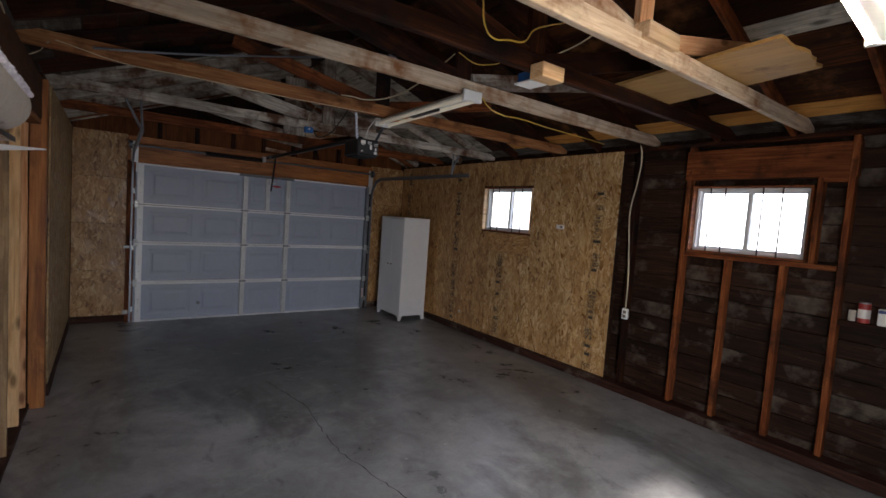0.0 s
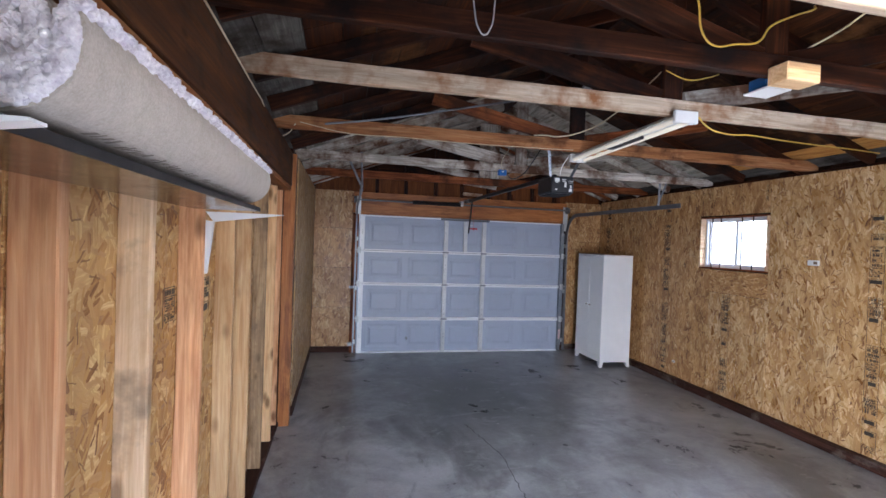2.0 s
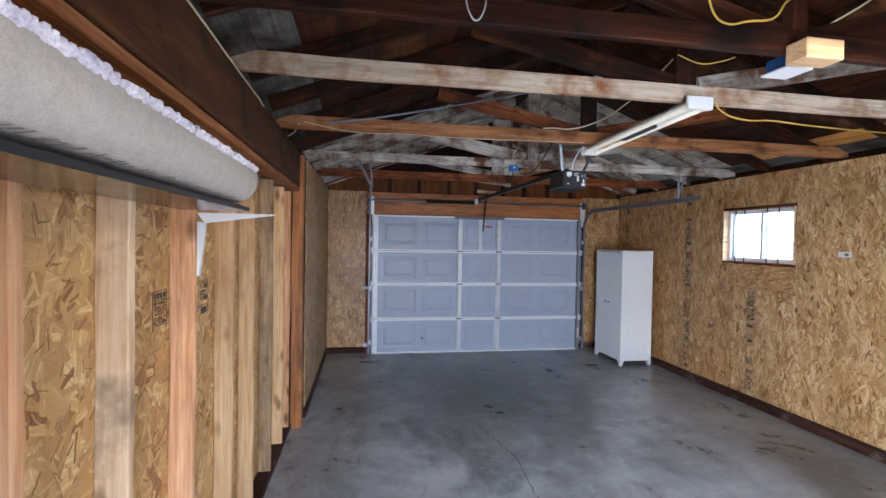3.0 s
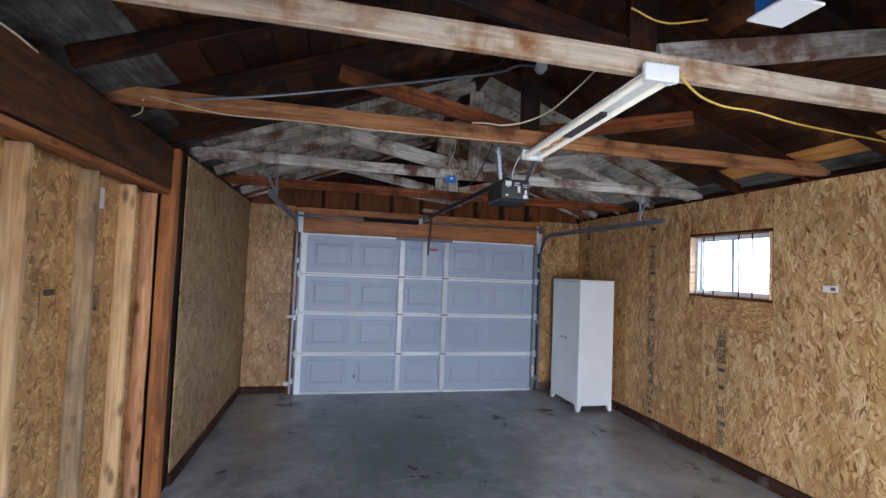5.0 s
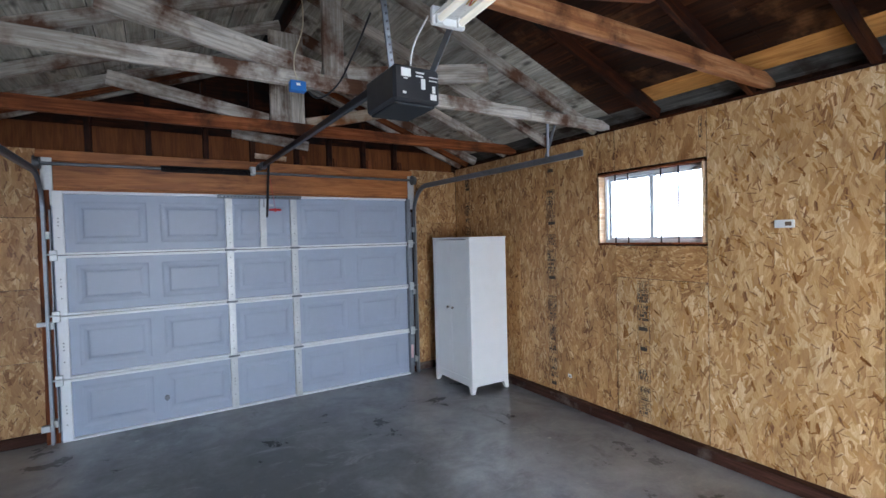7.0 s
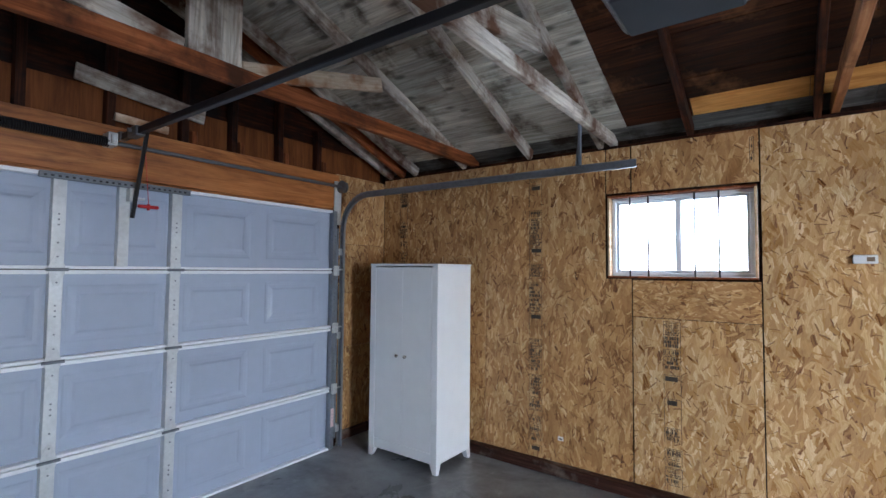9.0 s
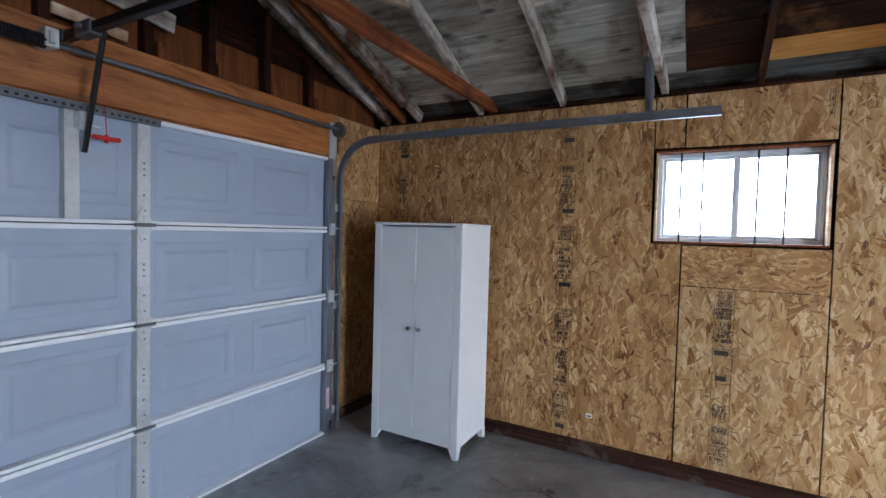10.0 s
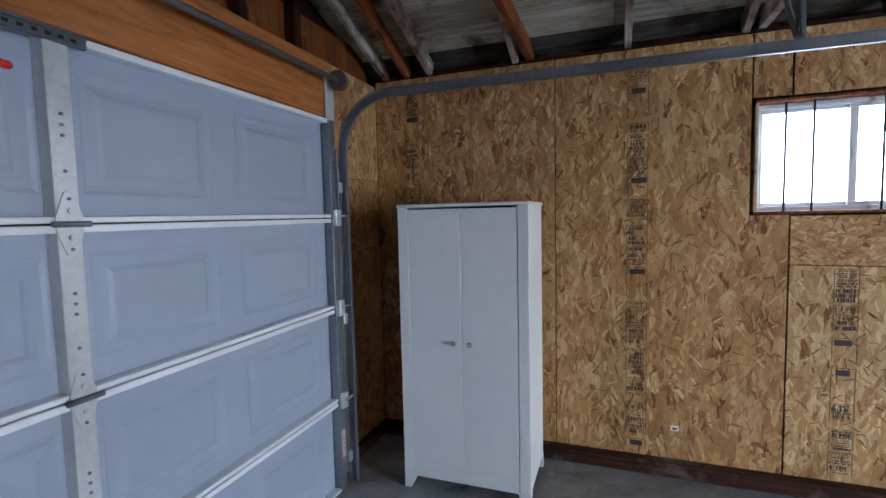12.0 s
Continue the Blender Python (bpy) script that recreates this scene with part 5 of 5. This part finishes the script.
# faded printing on the boards: unreadable bars
def stamp(parent, plane, lo, hi, z0, z1, seed, ink, facing):
    """Columns of printed marks down a board; plane is the x of its face."""
    r = random.Random(seed)
    b = bmesh.new()
    z = z1
    x0, x1 = (plane - 0.0012, plane + 0.0005) if facing < 0 else (plane - 0.0005, plane + 0.0012)
    w = hi - lo

    def bar(a, c, low, high):
        cuboid(b, x0, x1, a, c, low, high)
    while z > z0 + 0.05:
        h = min(r.uniform(0.05, 0.26), z - z0)
        kind = r.random()
        for a in (lo, hi - 0.003):
            bar(a, a + 0.003, z - h, z)
        bar(lo + 0.003, hi - 0.003, z - 0.003, z)
        if kind < 0.3:
            bar(lo + w * r.uniform(0.05, 0.25), hi - w * r.uniform(0.05, 0.3), z - min(h, 0.05) + 0.008, z - 0.01)
        else:
            u = z - 0.008
            while u > z - h + 0.012:
                t = r.choice((0.005, 0.006, 0.01, 0.022))
                a = lo + 0.007 + r.uniform(0, w * 0.2)
                while a < hi - 0.014:
                    g = r.choice((0.004, 0.007, 0.011))
                    if r.random() < 0.86:
                        bar(a, min(a + g, hi - 0.006), max(u - t, z - h), u)
                    a += g + r.choice((0.002, 0.003, 0.006))
                u -= t + r.choice((0.003, 0.004, 0.008))
        z -= h + r.choice((0.004, 0.012, 0.035))
    ob = part("printed_marks", b, ink, parent, "faded black printing down the board")
    tagged(ob, kind="stuff")
    return ob


stamp(wall_east, X_E, 5.965, 6.08, 0.12, 2.42, 3, INK, -1)
stamp(wall_east, X_E, 4.945, 5.055, 0.12, 1.25, 5, INK, -1)
stamp(wall_east, X_E, 3.41, 3.52, 0.12, 2.1, 7, INK, -1)
stamp(wall_east, X_E, 7.42, 7.52, 1.3, 2.42, 9, INK, -1)
stamp(wall_east, X_E, 4.505, 4.53, 2.25, 2.47, 10, INK, -1)
stamp(wall_west, X_S - 0.0895, 2.31, 2.43, 1.37, 1.54, 11, INK, 1)
stamp(wall_west, X_S - 0.0895, 2.78, 2.9, 1.37, 1.54, 13, INK, 1)
stamp(wall_west, X_S - 0.0895, 3.76, 3.89, 1.39, 1.55, 15, INK, 1)
stamp(wall_west, X_S - 0.0895, 4.2, 4.32, 1.37, 1.54, 17, INK, 1)

# floor cracks
def crack(points, seed, wide=0.004):
    r = random.Random(seed)
    b = bmesh.new()
    prev = None
    for (xa, ya), (xb, yb) in zip(points, points[1:]):
        for i in range(14):
            f = i / 14
            x, y = xa + (xb - xa) * f + r.uniform(-0.012, 0.012), ya + (yb - ya) * f
            w = wide * r.uniform(0.3, 1.0)
            cur = [b.verts.new((x - w, y, 0.0012)), b.verts.new((x + w, y + r.uniform(-0.004, 0.004), 0.0012))]
            if prev:
                b.faces.new((prev[0], prev[1], cur[1], cur[0]))
            prev = cur
    return b


dirt = plain("crack_dirt", (0.035, 0.032, 0.03), 0.9)
part("crack", crack([(1.70, 4.75), (1.76, 4.45), (1.83, 4.1), (1.79, 3.5), (1.78, 3.2), (1.9, 2.6), (2.0, 2.0), (1.95, 1.2)], 1), dirt, floor)
part("crack", crack([(0.5, 5.0), (1.1, 5.05), (1.7, 4.98), (2.2, 5.1)], 2, 0.003), plain("pale_crack", (0.3, 0.3, 0.29), 0.9), floor)

# bare siding boards between the studs
row = 0
z = 0.0
while z < 2.5:
    h = 0.142
    spans = [(-0.61, 3.24)]
    for y0, y1, z0, z1 in WINDOWS[1:]:
        if z + h > z0 and z < z1:
            spans = [(-0.61, y0 - 0.002), (y1 + 0.002, 3.24)]
    for a, b2 in spans:
        lumber("siding_board", (4.918 - 0.003 * (row % 2), a, z + h / 2), (4.918 - 0.003 * (row % 2), b2, z + h / 2), 0.016, h - 0.006, SIDING, wall_east)
    z += h
    row += 1
